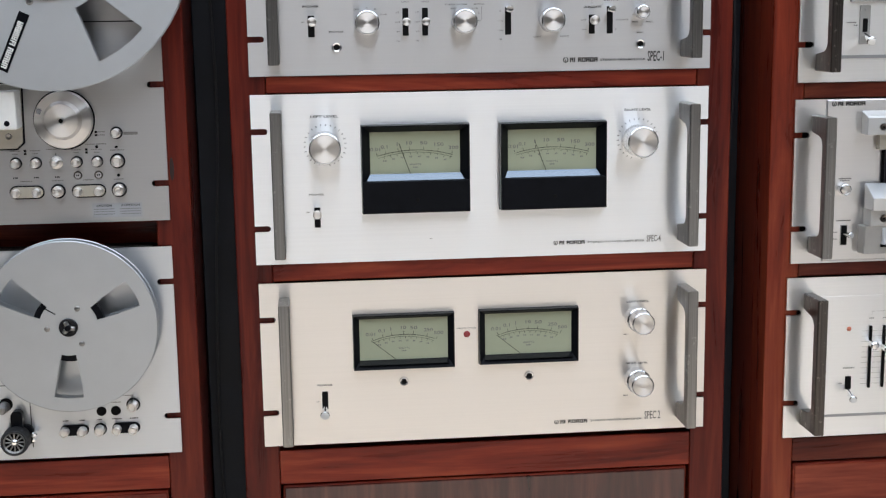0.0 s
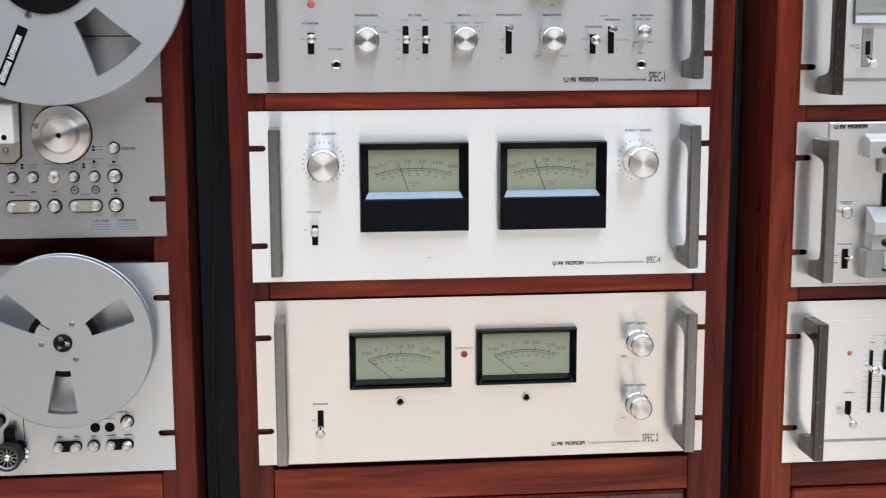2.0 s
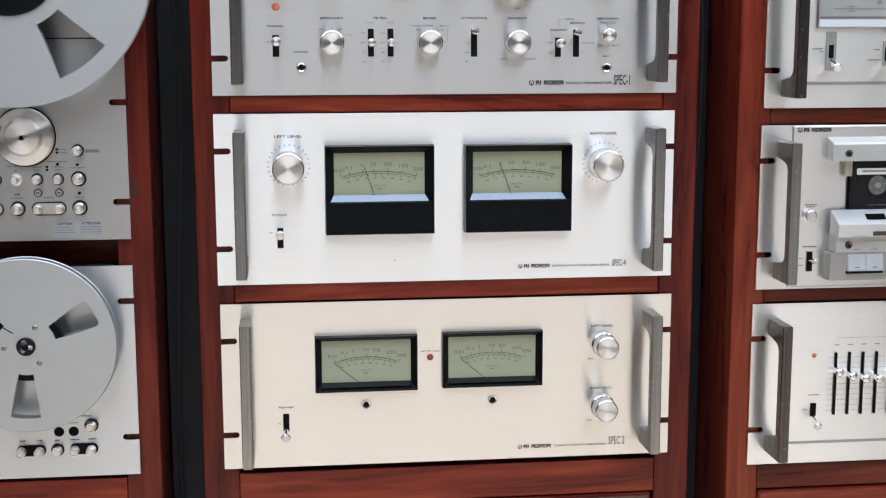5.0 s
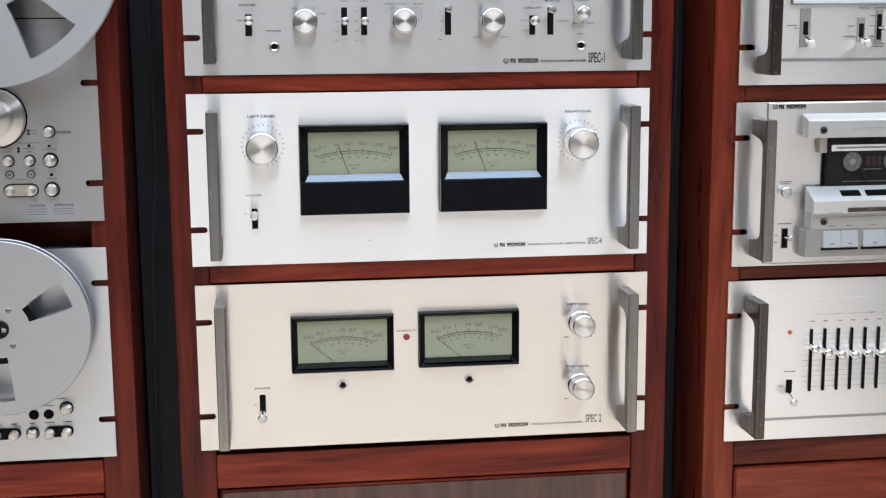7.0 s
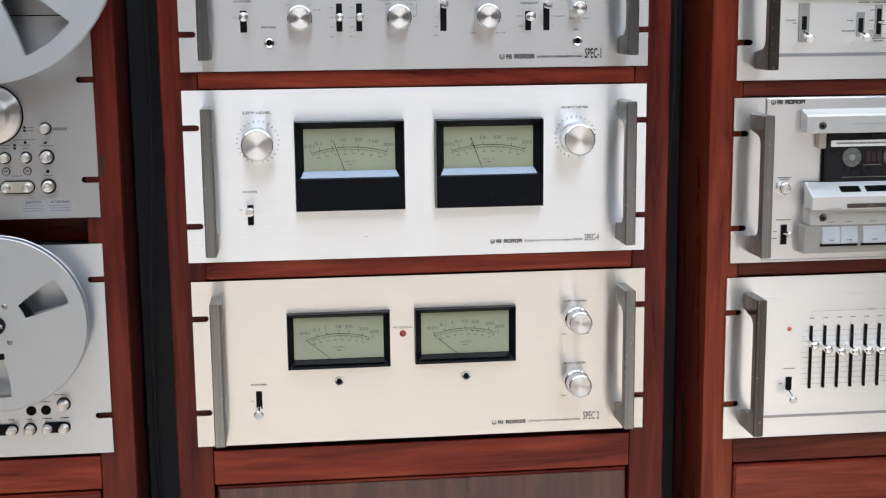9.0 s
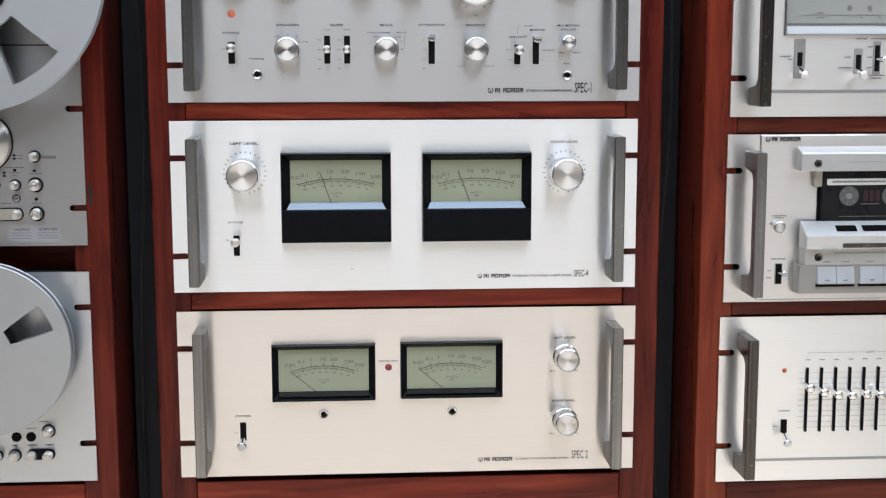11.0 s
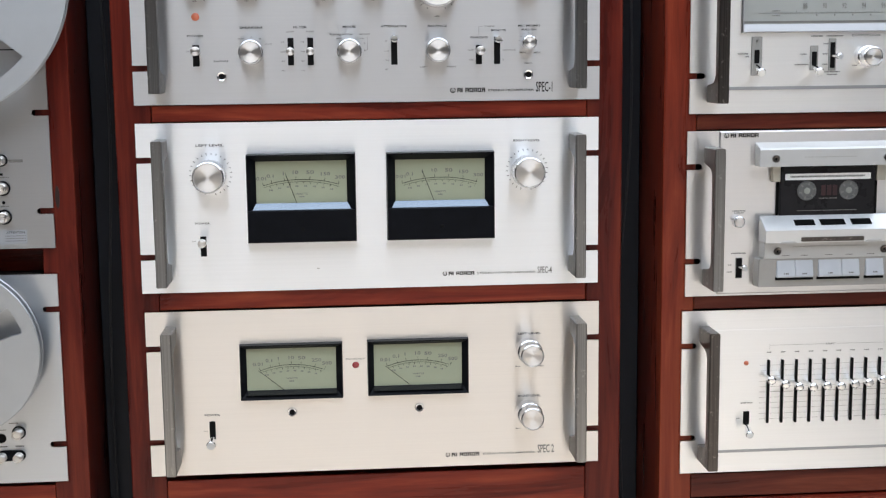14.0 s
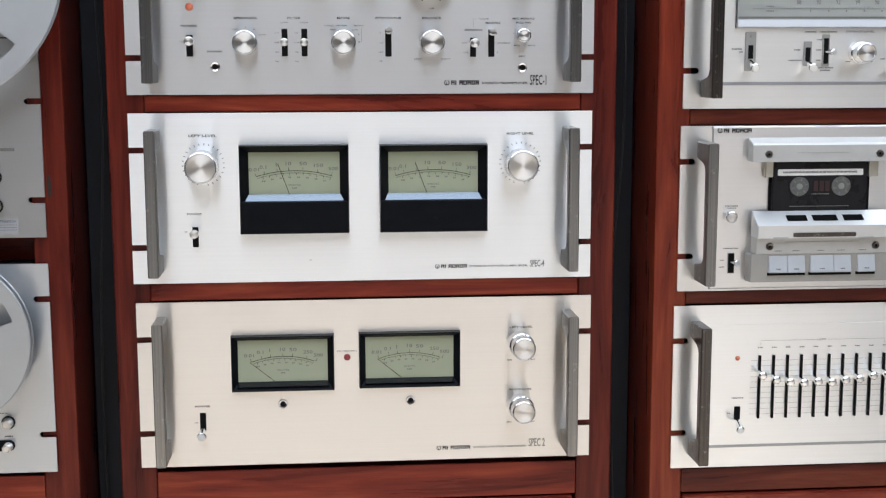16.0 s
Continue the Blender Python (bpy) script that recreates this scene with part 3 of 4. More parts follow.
# ---- upper amplifier of the centre rack: two large meters ----
def deep_meter(x0, x1, z0, z1, parent, needle):
    m = part("level_meter", ring_frame((x0, x1, z0, z1), (x0 + 0.0095, x1 - 0.0095, z0 + 0.0340, z1 - 0.0080), -0.0135, 0.001, -0.0015), BLACK, parent, "deep black framed watt meter")
    scale_card(x0 + 0.008, x1 - 0.008, z0 + 0.038, z1 - 0.004, -0.0012, [("0.01", 0.0), ("0.1", 0.115), ("1", 0.28), ("10", 0.43), ("50", 0.61), ("150", 0.80), ("300", 0.985)], m, needle, 0.405, 0.0058, 0.535)
    part("ledge", profile_x([(-0.0074, z0 + 0.0340), (-0.0022, z0 + 0.0405), (-0.0022, z0 + 0.0340)], x0 + 0.0038, x1 - 0.0038), SKY_LEDGE, m, "smooth sloping ledge under the card, tinted like reflected sky")
    part("lower_cover", box(x0 + 0.0012, x1 - 0.0012, -0.0150, -0.001, z0 + 0.0012, z0 + 0.0338, 0.0006), BLACK, m, "black lower meter cover")
    part("adjuster", lathe([(0, -0.0156), (0.0016, -0.0156), (0.0021, -0.0150), (0.0021, -0.0140)], 20), SLOT, m, at=((x0 + x1) / 2 + 0.001, 0, z0 + 0.0145))
    return m


amp = unit("power_amplifier", -0.2400, 0.2400, 1.2595, 1.4359, [1.3981, 1.2973], ALU_COOL,
           "silver power amplifier with two large square watt meters", "amplifier")
handle(-0.2194, -0.2083, 1.2720, 1.4200, amp)
handle(0.2083, 0.2194, 1.2720, 1.4200, amp)
deep_meter(-0.1275, -0.0153, 1.3115, 1.4035, amp, ((-0.0880, 1.3835), (-0.0765, 1.3515)))
deep_meter(0.0160, 0.1282, 1.3115, 1.4030, amp, ((0.0535, 1.3835), (0.0655, 1.3515)))
for kx, kz, text in ((-0.1640, 1.3835, "LEFT LEVEL"), (0.1630, 1.3825, "RIGHT LEVEL")):
    knob(kx, kz - 0.0012, 0.0160, 0.028, amp, cone=0.0006)
    ticks(kx, kz - 0.0007, 0.0200, 0.0220, [252 - 330 * k / 24 for k in range(25)], 0.0006, amp, INK, -0.0004)
    words(text, kx, 1.4125, 0.0285, 0.0024, amp)
push_pin(-0.1740, 1.2972, 1.3182, 0.0062, (-0.1742, 1.3125), 0.0044, amp)
words("POWER", -0.1742, 1.3318, 0.0155, 0.0021, amp, INK_GREY)
words("ON", -0.1835, 1.3135, 0.0034, 0.0015, amp, INK_GREY)
brand(0.0735, 0.1075, 1.2730, 0.0038, amp)
words("STEREO POWER AMPLIFIER", 0.1410, 1.2727, 0.0620, 0.0021, amp, INK_GREY)
words("SPEC-4", 0.1818, 1.2747, 0.0152, 0.0072, amp, INK_GREY)
# A small scratch smudge on the bare panel.
part("paint_chip", prism(rounded(-0.0580, -0.0550, 1.2816, 1.2823, 0.0003, 2), -0.0003, 0.0005), INK_PALE, amp)


# ---- lower amplifier: two wide meters, jacks, level knobs ----
def wide_meter(x0, x1, z0, z1, parent):
    m = part("level_meter", ring_frame((x0, x1, z0, z1), (x0 + 0.0072, x1 - 0.0072, z0 + 0.0098, z1 - 0.0055), -0.0085, 0.001, -0.0015), BLACK, parent, "wide black framed watt meter")
    part("sill", profile_x([(-0.0085, z0 + 0.0058), (-0.0025, z0 + 0.0092), (-0.0025, z0 + 0.0058)], x0 + 0.0062, x1 - 0.0062), BLACK_GLOSS, m)
    scale_card(x0 + 0.006, x1 - 0.006, z0 + 0.0085, z1 - 0.0045, -0.0012, [("0.01", 0.0), ("0.1", 0.17), ("1", 0.31), ("10", 0.50), ("50", 0.65), ("250", 0.87), ("500", 1.03)], m,
               ((x0 + 0.0195, z0 + 0.0315), (x0 + 0.0455, z0 + 0.0100)), 0.34, 0.0058, 0.60)
    return m


amp2 = unit("power_amplifier", -0.2386, 0.2414, 1.0619, 1.2393, [1.2000, 1.0988], ALU_WARM,
            "silver power amplifier with two wide watt meters and level knobs", "amplifier")
handle(-0.2181, -0.2070, 1.0743, 1.2241, amp2)
handle(0.2098, 0.2209, 1.0743, 1.2241, amp2)
wide_meter(-0.1415, -0.0332, 1.1425, 1.2030, amp2)
wide_meter(-0.0075, 0.1005, 1.1435, 1.2040, amp2)
lamp_lens(-0.0198, 1.1765, 0.0036, RED, amp2)
words("PROTECTION", -0.0200, 1.1832, 0.0200, 0.0018, amp2, INK_GREY)
jack(-0.0882, 1.1272, 0.0050, amp2)
jack(0.0472, 1.1278, 0.0050, amp2)
for kz, text in ((1.1885, "LEFT LEVEL"), (1.1195, "RIGHT LEVEL")):
    knob(0.1658, kz, 0.0122, 0.031, amp2, skirt=0.0012)
    words(text, 0.1660, kz + 0.0172, 0.0245, 0.0022, amp2)
    words("MIN", 0.1535, kz - 0.0190, 0.0050, 0.0015, amp2, INK_GREY)
    words("MAX", 0.1790, kz - 0.0190, 0.0050, 0.0015, amp2, INK_GREY)
toggle(-0.1726, 1.0995, 1.1192, 0.0064, (-0.1733, -0.0165, 1.0965), amp2, thick=0.0044)
words("POWER", -0.1722, 1.1262, 0.0160, 0.0021, amp2)
words("ON", -0.1800, 1.1085, 0.0034, 0.0015, amp2, INK_GREY)
brand(0.0748, 0.1118, 1.0733, 0.0040, amp2)
words("STEREO POWER AMPLIFIER", 0.1435, 1.0731, 0.0570, 0.0021, amp2, INK_GREY)
words("SPEC 2", 0.1838, 1.0768, 0.0178, 0.0092, amp2, INK_GREY)


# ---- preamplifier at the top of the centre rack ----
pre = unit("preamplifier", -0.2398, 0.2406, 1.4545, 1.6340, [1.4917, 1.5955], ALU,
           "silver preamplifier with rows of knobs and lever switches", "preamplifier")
handle(-0.2190, -0.2079, 1.4668, 1.6160, pre)
handle(0.2087, 0.2198, 1.4668, 1.6160, pre)
lamp_lens(-0.1730, 1.5420, 0.0040, ORANGE, pre)
push_pin(-0.1738, 1.4925, 1.5140, 0.0066, (-0.1732, 1.5078), 0.0046, pre)
words("POWER", -0.1738, 1.5230, 0.0165, 0.0022, pre)
words("ON", -0.1822, 1.5075, 0.0035, 0.0015, pre, INK_GREY)
jack(-0.1488, 1.4822, 0.0052, pre)
words("PHONES", -0.1490, 1.4975, 0.0145, 0.0019, pre)
for kx, r, text, w in ((-0.1178, 0.0122, "SPEAKERS", 0.0230), (-0.0192, 0.0122, "MODE", 0.0130), (0.0705, 0.0122, "BALANCE", 0.0195)):
    knob(kx, 1.5068, r, 0.018, pre, cone=0.0006)
    words(text, kx, 1.5308, w, 0.0022, pre)
for bx, bz, w, text in ((-0.1285, 1.5195, 0.006, "OFF"), (-0.1178, 1.5212, 0.002, "A"), (-0.1090, 1.5195, 0.002, "B"), (-0.1010, 1.5142, 0.007, "A+B"),
                        (-0.0335, 1.5232, 0.0105, "STEREO"), (-0.0212, 1.5232, 0.0105, "NORM"), (-0.0295, 1.5192, 0.006, "REV"), (-0.0035, 1.5232, 0.0105, "MONO"), (-0.0075, 1.5190, 0.006, "L+R"),
                        (-0.0035, 1.5145, 0.002, "L"), (-0.0035, 1.5068, 0.002, "R"), (0.0565, 1.4895, 0.0080, "LEFT"), (0.0848, 1.4895, 0.0095, "RIGHT")):
    words(text, bx, bz, w, 0.0016, pre, INK_GREY)
strip([(-0.0010, 1.5205), (-0.0010, 1.5072), (-0.0030, 1.5068)], 0.0003, pre, INK_GREY, -0.0004)
for kx, text in ((-0.0787, "LOW"), (-0.0588, "HIGH")):
    push_pin(kx, 1.4925, 1.5202, 0.0060, (kx, 1.5066), 0.0040, pre)
    words(text, kx, 1.5263, 0.0075, 0.0016, pre, INK_GREY)
    for bz, t2 in ((1.5160, "15"), (1.5063, "OFF"), (1.4968, "30"), (1.4875, "Hz")):
        words(t2, kx - 0.0078, bz, 0.0052 if t2 == "OFF" else 0.0034, 0.0015, pre, INK_GREY)
words("FILTER", -0.0688, 1.5308, 0.0135, 0.0022, pre)
slot(0.0262, 1.4920, 1.5200, 0.0064, pre, "slider_slot")
rod((0.0262, 0.0, 1.5165), (0.0262, -0.016, 1.5190), 0.0024, 0.0040, pre, CHROME, "slider_pin")
words("ATTENUATOR", 0.0262, 1.5308, 0.0270, 0.0022, pre)
for bz, t2 in ((1.5160, "0"), (1.5060, "-15"), (1.4965, "-30"), (1.4875, "dB")):
    words(t2, 0.0182, bz, 0.0018 * len(t2), 0.0015, pre, INK_GREY)
push_pin(0.1130, 1.4915, 1.5110, 0.0062, (0.1135, 1.5055), 0.0046, pre)
slot(0.1318, 1.4915, 1.5192, 0.0064, pre, "slider_slot")
rod((0.1318, 0.0, 1.5150), (0.1318, -0.016, 1.5175), 0.0024, 0.0040, pre, CHROME, "slider_pin")
for text, bx, bz, w in (("TAPE", 0.1240, 1.5298, 0.0105), ("MONITOR", 0.1335, 1.5258, 0.0155), ("DUPLICATE", 0.1135, 1.5188, 0.0180), ("OFF", 0.1045, 1.5058, 0.006), ("ON", 0.1050, 1.4960, 0.0045), ("SOURCE", 0.1445, 1.5055, 0.0130), ("1", 0.1372, 1.5152, 0.001), ("2", 0.1380, 1.4962, 0.0015),
                        ("MIC MIXING", 0.1648, 1.5302, 0.0225), ("PULL ON", 0.1648, 1.5262, 0.0150), ("MIN", 0.1582, 1.5030, 0.006), ("MAX", 0.1735, 1.5030, 0.0075), ("MIC", 0.1640, 1.4920, 0.0075)):
    words(text, bx, bz, w, 0.0020 if len(text) > 6 else 0.0017, pre, INK if len(text) > 6 else INK_GREY)
strip([(0.1130, 1.5215), (0.1130, 1.5298), (0.1165, 1.5298)], 0.0003, pre, INK_GREY, -0.0004)
knob(0.1640, 1.5135, 0.0070, 0.015, pre)
ticks(0.1640, 1.5140, 0.0086, 0.0096, [230 - 280 * k / 10 for k in range(11)], 0.0004, pre, INK_GREY, -0.0004)
jack(0.1640, 1.4805, 0.0052, pre)
brand(0.0830, 0.1198, 1.4653, 0.0046, pre)
words("STEREO PREAMPLIFIER", 0.1460, 1.4648, 0.0480, 0.0023, pre)
words("SPEC-1", 0.1805, 1.4678, 0.0172, 0.0105, pre)
for kx in (-0.1728, -0.1212, -0.0440, 0.0060, 0.1660):
    knob(kx, 1.5745, 0.0122, 0.018, pre, cone=0.0006)
    words("dB", kx - 0.0005, 1.5575, 0.004, 0.0016, pre, INK_GREY)
    words("-", kx - 0.0098, 1.5580, 0.0016, 0.0005, pre, INK_GREY)
    words("+", kx + 0.0092, 1.5580, 0.0016, 0.0016, pre, INK_GREY)
    words("10", kx - 0.0090, 1.5632, 0.0036, 0.0016, pre, INK_GREY)
    words("10", kx + 0.0085, 1.5632, 0.0036, 0.0016, pre, INK_GREY)
    ticks(kx, 1.5752, 0.0150, 0.0162, [250 - 320 * k / 10 for k in range(11)], 0.0005, pre, INK_GREY, -0.0004)
knob(0.0700, 1.5725, 0.0225, 0.022, pre, cone=0.0006)
ticks(0.0700, 1.5735, 0.0258, 0.0272, [250 - 320 * k / 20 for k in range(21)], 0.0009, pre, INK, -0.0004)
words("dB", 0.0705, 1.5405, 0.0050, 0.0017, pre, INK_GREY)
slot(-0.0840, 1.5628, 1.5800, 0.0064, pre, "slider_slot")


# ---- right rack: tuner ----
tuner = unit("tuner", 0.3369, 0.8170, 1.4373, 1.6340, [1.4770, 1.5960], ALU_PALE,
             "silver radio tuner with a long grey dial window", "tuner")
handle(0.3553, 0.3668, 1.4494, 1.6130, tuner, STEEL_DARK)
part("raised_field", prism([(0.3735, 1.4640), (0.776, 1.4640), (0.776, 1.6300), (0.3735, 1.6300)], -0.0006, 0.0, 0.0002), ALU_PALE, tuner)
# Flat grey strip: a dark reflection put into colour.
part("groove", box(0.3740, 0.776, -0.0011, 0.0, 1.4612, 1.4646, 0.0002), REFLECTION_BAND, tuner, "grey strip in place of a dark reflection along the panel")
win = part("dial_window", ring_frame((0.3870, 0.7600, 1.5198, 1.6280), (0.3885, 0.7580, 1.5288, 1.6265), -0.0052, -0.001, -0.0032), ALU_GREY, tuner, "bright bevelled dial bezel")
part("dial_card", box(0.3875, 0.7590, -0.0031, -0.0025, 1.5275, 1.6270), DIAL_GREY, win, "grey tuning scale")
# Grey strip painting the shade above the bezel's lower lip.
part("dial_shade", box(0.3886, 0.7579, -0.0036, -0.0032, 1.5300, 1.5318), INK_GREY, win)
strip([(0.404, 1.5398), (0.755, 1.5398)], 0.0003, win, INK_GREY, -0.0036)
bars(0.4225, 1.5423, 0.008, 0.0014, 2, win, INK_GREY, -0.0036)
bars(0.4225, 1.5374, 0.008, 0.0014, 2, win, INK_GREY, -0.0036)
for k in range(11):
    words(str(88 + 2 * k), 0.4525 + 0.0207 * k, 1.5470, 0.0046, 0.0056, win, INK_GREY, -0.0037)
for k in range(14):
    bars(0.4655 + 0.0190 * k, 1.5375, 0.0022, 0.0020, 1, win, INK_GREY, -0.0036)
bm = bmesh.new()
for k in range(70):
    box(0.4435 + 0.00414 * k, 0.4437 + 0.00414 * k, -0.0036, -0.0034, 1.5398, 1.5412 + (0.0012 if k % 5 == 0 else 0), bm=bm)
part("scale_print", bm, INK_GREY, win)


def tuner_switch(x, z0, z1, tip, w=0.0052, half=0.0042):
    top = min(z1 - 0.003, (z0 + z1) / 2 + 0.0065)
    return toggle(x, top - 0.014, top, w, tip, tuner, (x - half, x + half, z0, z1), 0.0040, 0.0014)


s1 = tuner_switch(0.4035, 1.4760, 1.5160, (0.4022, -0.0240, 1.4788), half=0.0056)
part("screw", lathe([(0, -0.0016), (0.0014, -0.0014), (0.0014, 0.0)], 14), STEEL, s1, at=(0.4035, -0.0014, 1.5115))
tuner_switch(0.4642, 1.4808, 1.5062, (0.4630, -0.0240, 1.4788))
toggle(0.4835, 1.4830, 1.5095, 0.0050, (0.4862, -0.0190, 1.4950), tuner, (0.4797, 0.4873, 1.4800, 1.5135), 0.0028, 0.0014)
tuner_switch(0.5552, 1.4815, 1.5140, (0.5530, -0.0240, 1.4803))
knob(0.5190, 1.4950, 0.0102, 0.024, tuner, skirt=0.0012)
words("OUTPUT LEVEL", 0.5190, 1.5163, 0.0310, 0.0020, tuner, INK_GREY, -0.0026)
for bx, bz, w, n in ((0.3890, 1.4985, 0.011, 3), (0.3935, 1.4955, 0.004, 1), (0.4665, 1.5160, 0.012, 3), (0.4855, 1.5160, 0.018, 5), (0.4530, 1.4975, 0.007, 2), (0.4508, 1.4868, 0.014, 3), (0.4760, 1.5080, 0.005, 1), (0.4755, 1.4975, 0.005, 1), (0.4755, 1.4868, 0.005, 1),
                     (0.4835, 1.4790, 0.017, 4), (0.4835, 1.4762, 0.011, 2), (0.5075, 1.4855, 0.005, 1), (0.5310, 1.4855, 0.006, 1), (0.5570, 1.5163, 0.016, 3), (0.5445, 1.4880, 0.005, 1)):
    bars(bx, bz, w, 0.0015, n, tuner, INK_GREY, -0.0026)


# ---- right rack: cassette deck ----
deck = unit("cassette_deck", 0.3354, 0.8154, 1.2415, 1.4191, [1.3812, 1.2795], ALU_MID,
            "silver cassette deck with its cassette well standing open", "cassette deck")
handle(0.3536, 0.3650, 1.2537, 1.4029, deck, STEEL)
part("raised_field", prism([(0.3662, 1.2445), (0.778, 1.2445), (0.778, 1.4185), (0.3662, 1.4185)], -0.0020, 0.0, 0.0012), ALU_MID, deck)
brand(0.3710, 0.4080, 1.4140, 0.0042, deck, INK, -0.0027)
# upper cover of the well
cover = part("upper_cover", profile_x([(-0.0185, 1.3822), (-0.0185, 1.3998), (-0.0165, 1.4020), (-0.0018, 1.4068), (-0.0018, 1.3822)], 0.4045, 0.5540, 0.0007), PALE_GREY, deck, "satin bevelled cover over the well")


def cover_screw(x, y, z, parent):
    sc = part("screw", lathe([(0.0013, y - 0.0012), (0.0030, y - 0.0016), (0.0036, y - 0.0002), (0.0036, y + 0.001)], 20), STEEL_DARK, parent, "socket screw", (x, 0, z), True)
    part("washer", lathe([(0.0036, y - 0.0002), (0.0040, y - 0.0005), (0.0044, y - 0.0001), (0.0044, y + 0.001)], 24), STEEL, sc, at=(x, 0, z), smooth=True)
    part("socket", lathe([(0, y - 0.0006), (0.0016, y - 0.0006), (0.0016, y)], 6), SLOT, sc, at=(x, 0, z))


for sx in (0.4218, 0.5405):
    cover_screw(sx, -0.0185, 1.3905, cover)
bars(0.4800, 1.3918, 0.056, 0.0011, 24, cover, INK_PALE, -0.0190)
# well behind, with side blocks
part("cassette_well", box(0.4275, 0.5365, -0.0035, -0.0018, 1.3180, 1.3880, 0.0005), SLOT, deck)
for a, b in ((0.4215, 0.4300), (0.5330, 0.5430)):
    part("guide_block", box(a, b, -0.0100, -0.001, 1.3650, 1.3840, 0.0008), SAND, deck, "sand coloured metal guide block")
# lower lid
lid = part("lower_lid", profile_x([(-0.0310, 1.3035), (-0.0325, 1.3168), (-0.0115, 1.3300), (-0.0085, 1.3300), (-0.0085, 1.3035)], 0.4085, 0.5565, 0.0007), PALE, deck, "pale sloping lid with three windows")
for a, b in ((0.4420, 0.4635), (0.4695, 0.4960), (0.5025, 0.5240)):
    bm = bmesh.new()
    bm.faces.new([bm.verts.new(q) for q in ((a, -0.0262, 1.3211), (b, -0.0262, 1.3211), (b, -0.0180, 1.3263), (a, -0.0180, 1.3263))])
    bmesh.ops.solidify(bm, geom=list(bm.faces), thickness=0.0008)
    part("lid_window", bm, SLOT, lid)
part("finger_slit", prism(rounded(0.4465, 0.5130, 1.3048, 1.3092, 0.0006, 2), -0.0326, -0.0300), STEEL_DARK, lid)
part("finger_notch", prism([(0.4240, 1.3034), (0.4420, 1.3034), (0.4400, 1.3052), (0.4260, 1.3052)], -0.0322, -0.0300), PALE_GREY, lid)
part("finger_notch", prism([(0.5150, 1.3034), (0.5330, 1.3034), (0.5310, 1.3052), (0.5170, 1.3052)], -0.0322, -0.0300), PALE_GREY, lid)
lower = part("lower_cover", box(0.4105, 0.5520, -0.0215, -0.002, 1.2850, 1.3032, 0.0008), PALE_GREY, deck, "satin cover strip with two screws")
for sx in (0.4248, 0.5390):
    cover_screw(sx, -0.0215, 1.2932, lower)
bars(0.4810, 1.2978, 0.080, 0.0010, 32, lower, INK_PALE, -0.0219)
for bx in (0.4340, 0.4535, 0.4800, 0.5020, 0.5250):
    bars(bx, 1.2884, 0.008, 0.0011, 4, lower, INK_GREY, -0.0219)
base = part("key_block", profile_x([(-0.0180, 1.2545), (-0.0205, 1.2848), (-0.001, 1.2848), (-0.001, 1.2535)], 0.4055, 0.5570, 0.0010), BLOCK_GREY, deck, "grey block holding the transport keys")
for a, b in ((0.4245, 0.4440), (0.4444, 0.4632), (0.4690, 0.4938), (0.4942, 0.5130), (0.5200, 0.5390)):
    key = part("transport_key", profile_x([(-0.0232, 1.2650), (-0.0242, 1.2665), (-0.0205, 1.2830), (-0.0150, 1.2830), (-0.0150, 1.2650)], a, b, 0.0005), BUTTON, base, "satin piano key")
    bars((a + b) / 2, 1.2692, 0.005, 0.0016, 2, key, INK_GREY, -0.0244)
for a, b in ((0.4238, 0.4640), (0.4683, 0.5137), (0.5193, 0.5397)):
    part("key_recess", box(a, b, -0.0210, -0.0100, 1.2620, 1.2648), SLOT, base)
knob(0.3872, 1.3230, 0.0062, 0.010, deck)
bars(0.3885, 1.3340, 0.014, 0.0014, 3, deck, INK_GREY, -0.0025)
bars(0.3885, 1.3318, 0.010, 0.0012, 2, deck, INK_GREY, -0.0025)
toggle(0.3893, 1.2622, 1.2832, 0.0062, (0.3915, -0.0190, 1.2748), deck, (0.3855, 0.3931, 1.2615, 1.2838), 0.0028, 0.0022)
bars(0.3890, 1.2885, 0.016, 0.0015, 4, deck, INK_GREY, -0.0025)
bars(0.3800, 1.2760, 0.004, 0.0012, 1, deck, INK_GREY, -0.0025)
bars(0.3795, 1.2685, 0.006, 0.0012, 1, deck, INK_GREY, -0.0025)
part("counter_window", box(0.5675, 0.5960, -0.0030, -0.001, 1.3150, 1.3275, 0.0004), BLACK_GLOSS, deck)
toggle(0.5710, 1.2635, 1.2845, 0.0062, (0.5712, -0.0200, 1.2680), deck, (0.5670, 0.5750, 1.2630, 1.2850), 0.0030, 0.0022)
bars(0.5700, 1.2905, 0.012, 0.0014, 3, deck, INK_GREY, -0.0025)

cass = thing("cassette", 0.481, -0.008, 1.318, "black smoked tape cassette standing in the open well", "cassette")
part("shell", box(0.4295, 0.5315, -0.0105, -0.0048, 1.3190, 1.3815, 0.0012), CASS, cass)
part("paper_label", prism(rounded(0.4345, 0.5262, 1.3668, 1.3735, 0.0012, 3), -0.0110, -0.0100), WHITE, cass, "white printed label")
bars(0.4800, 1.3704, 0.080, 0.0024, 26, cass, INK_GREY, -0.0113)
for hx in (0.4580, 0.5030):
    hub = part("hub", lathe([(0.0030, -0.0112), (0.0062, -0.0112), (0.0066, -0.0108), (0.0086, -0.0108), (0.0090, -0.0112), (0.0100, -0.0112), (0.0104, -0.0104), (0.0104, -0.009)], 36), CASS_REEL, cass, "grey toothed hub", (hx, 0, 1.3552), True)
    part("tooth_ring", lathe([(0.0, -0.0116), (0.0022, -0.0116), (0.0034, -0.0114), (0.0034, -0.0105)], 12), HUB_PALE, hub, at=(hx, 0, 1.3552))
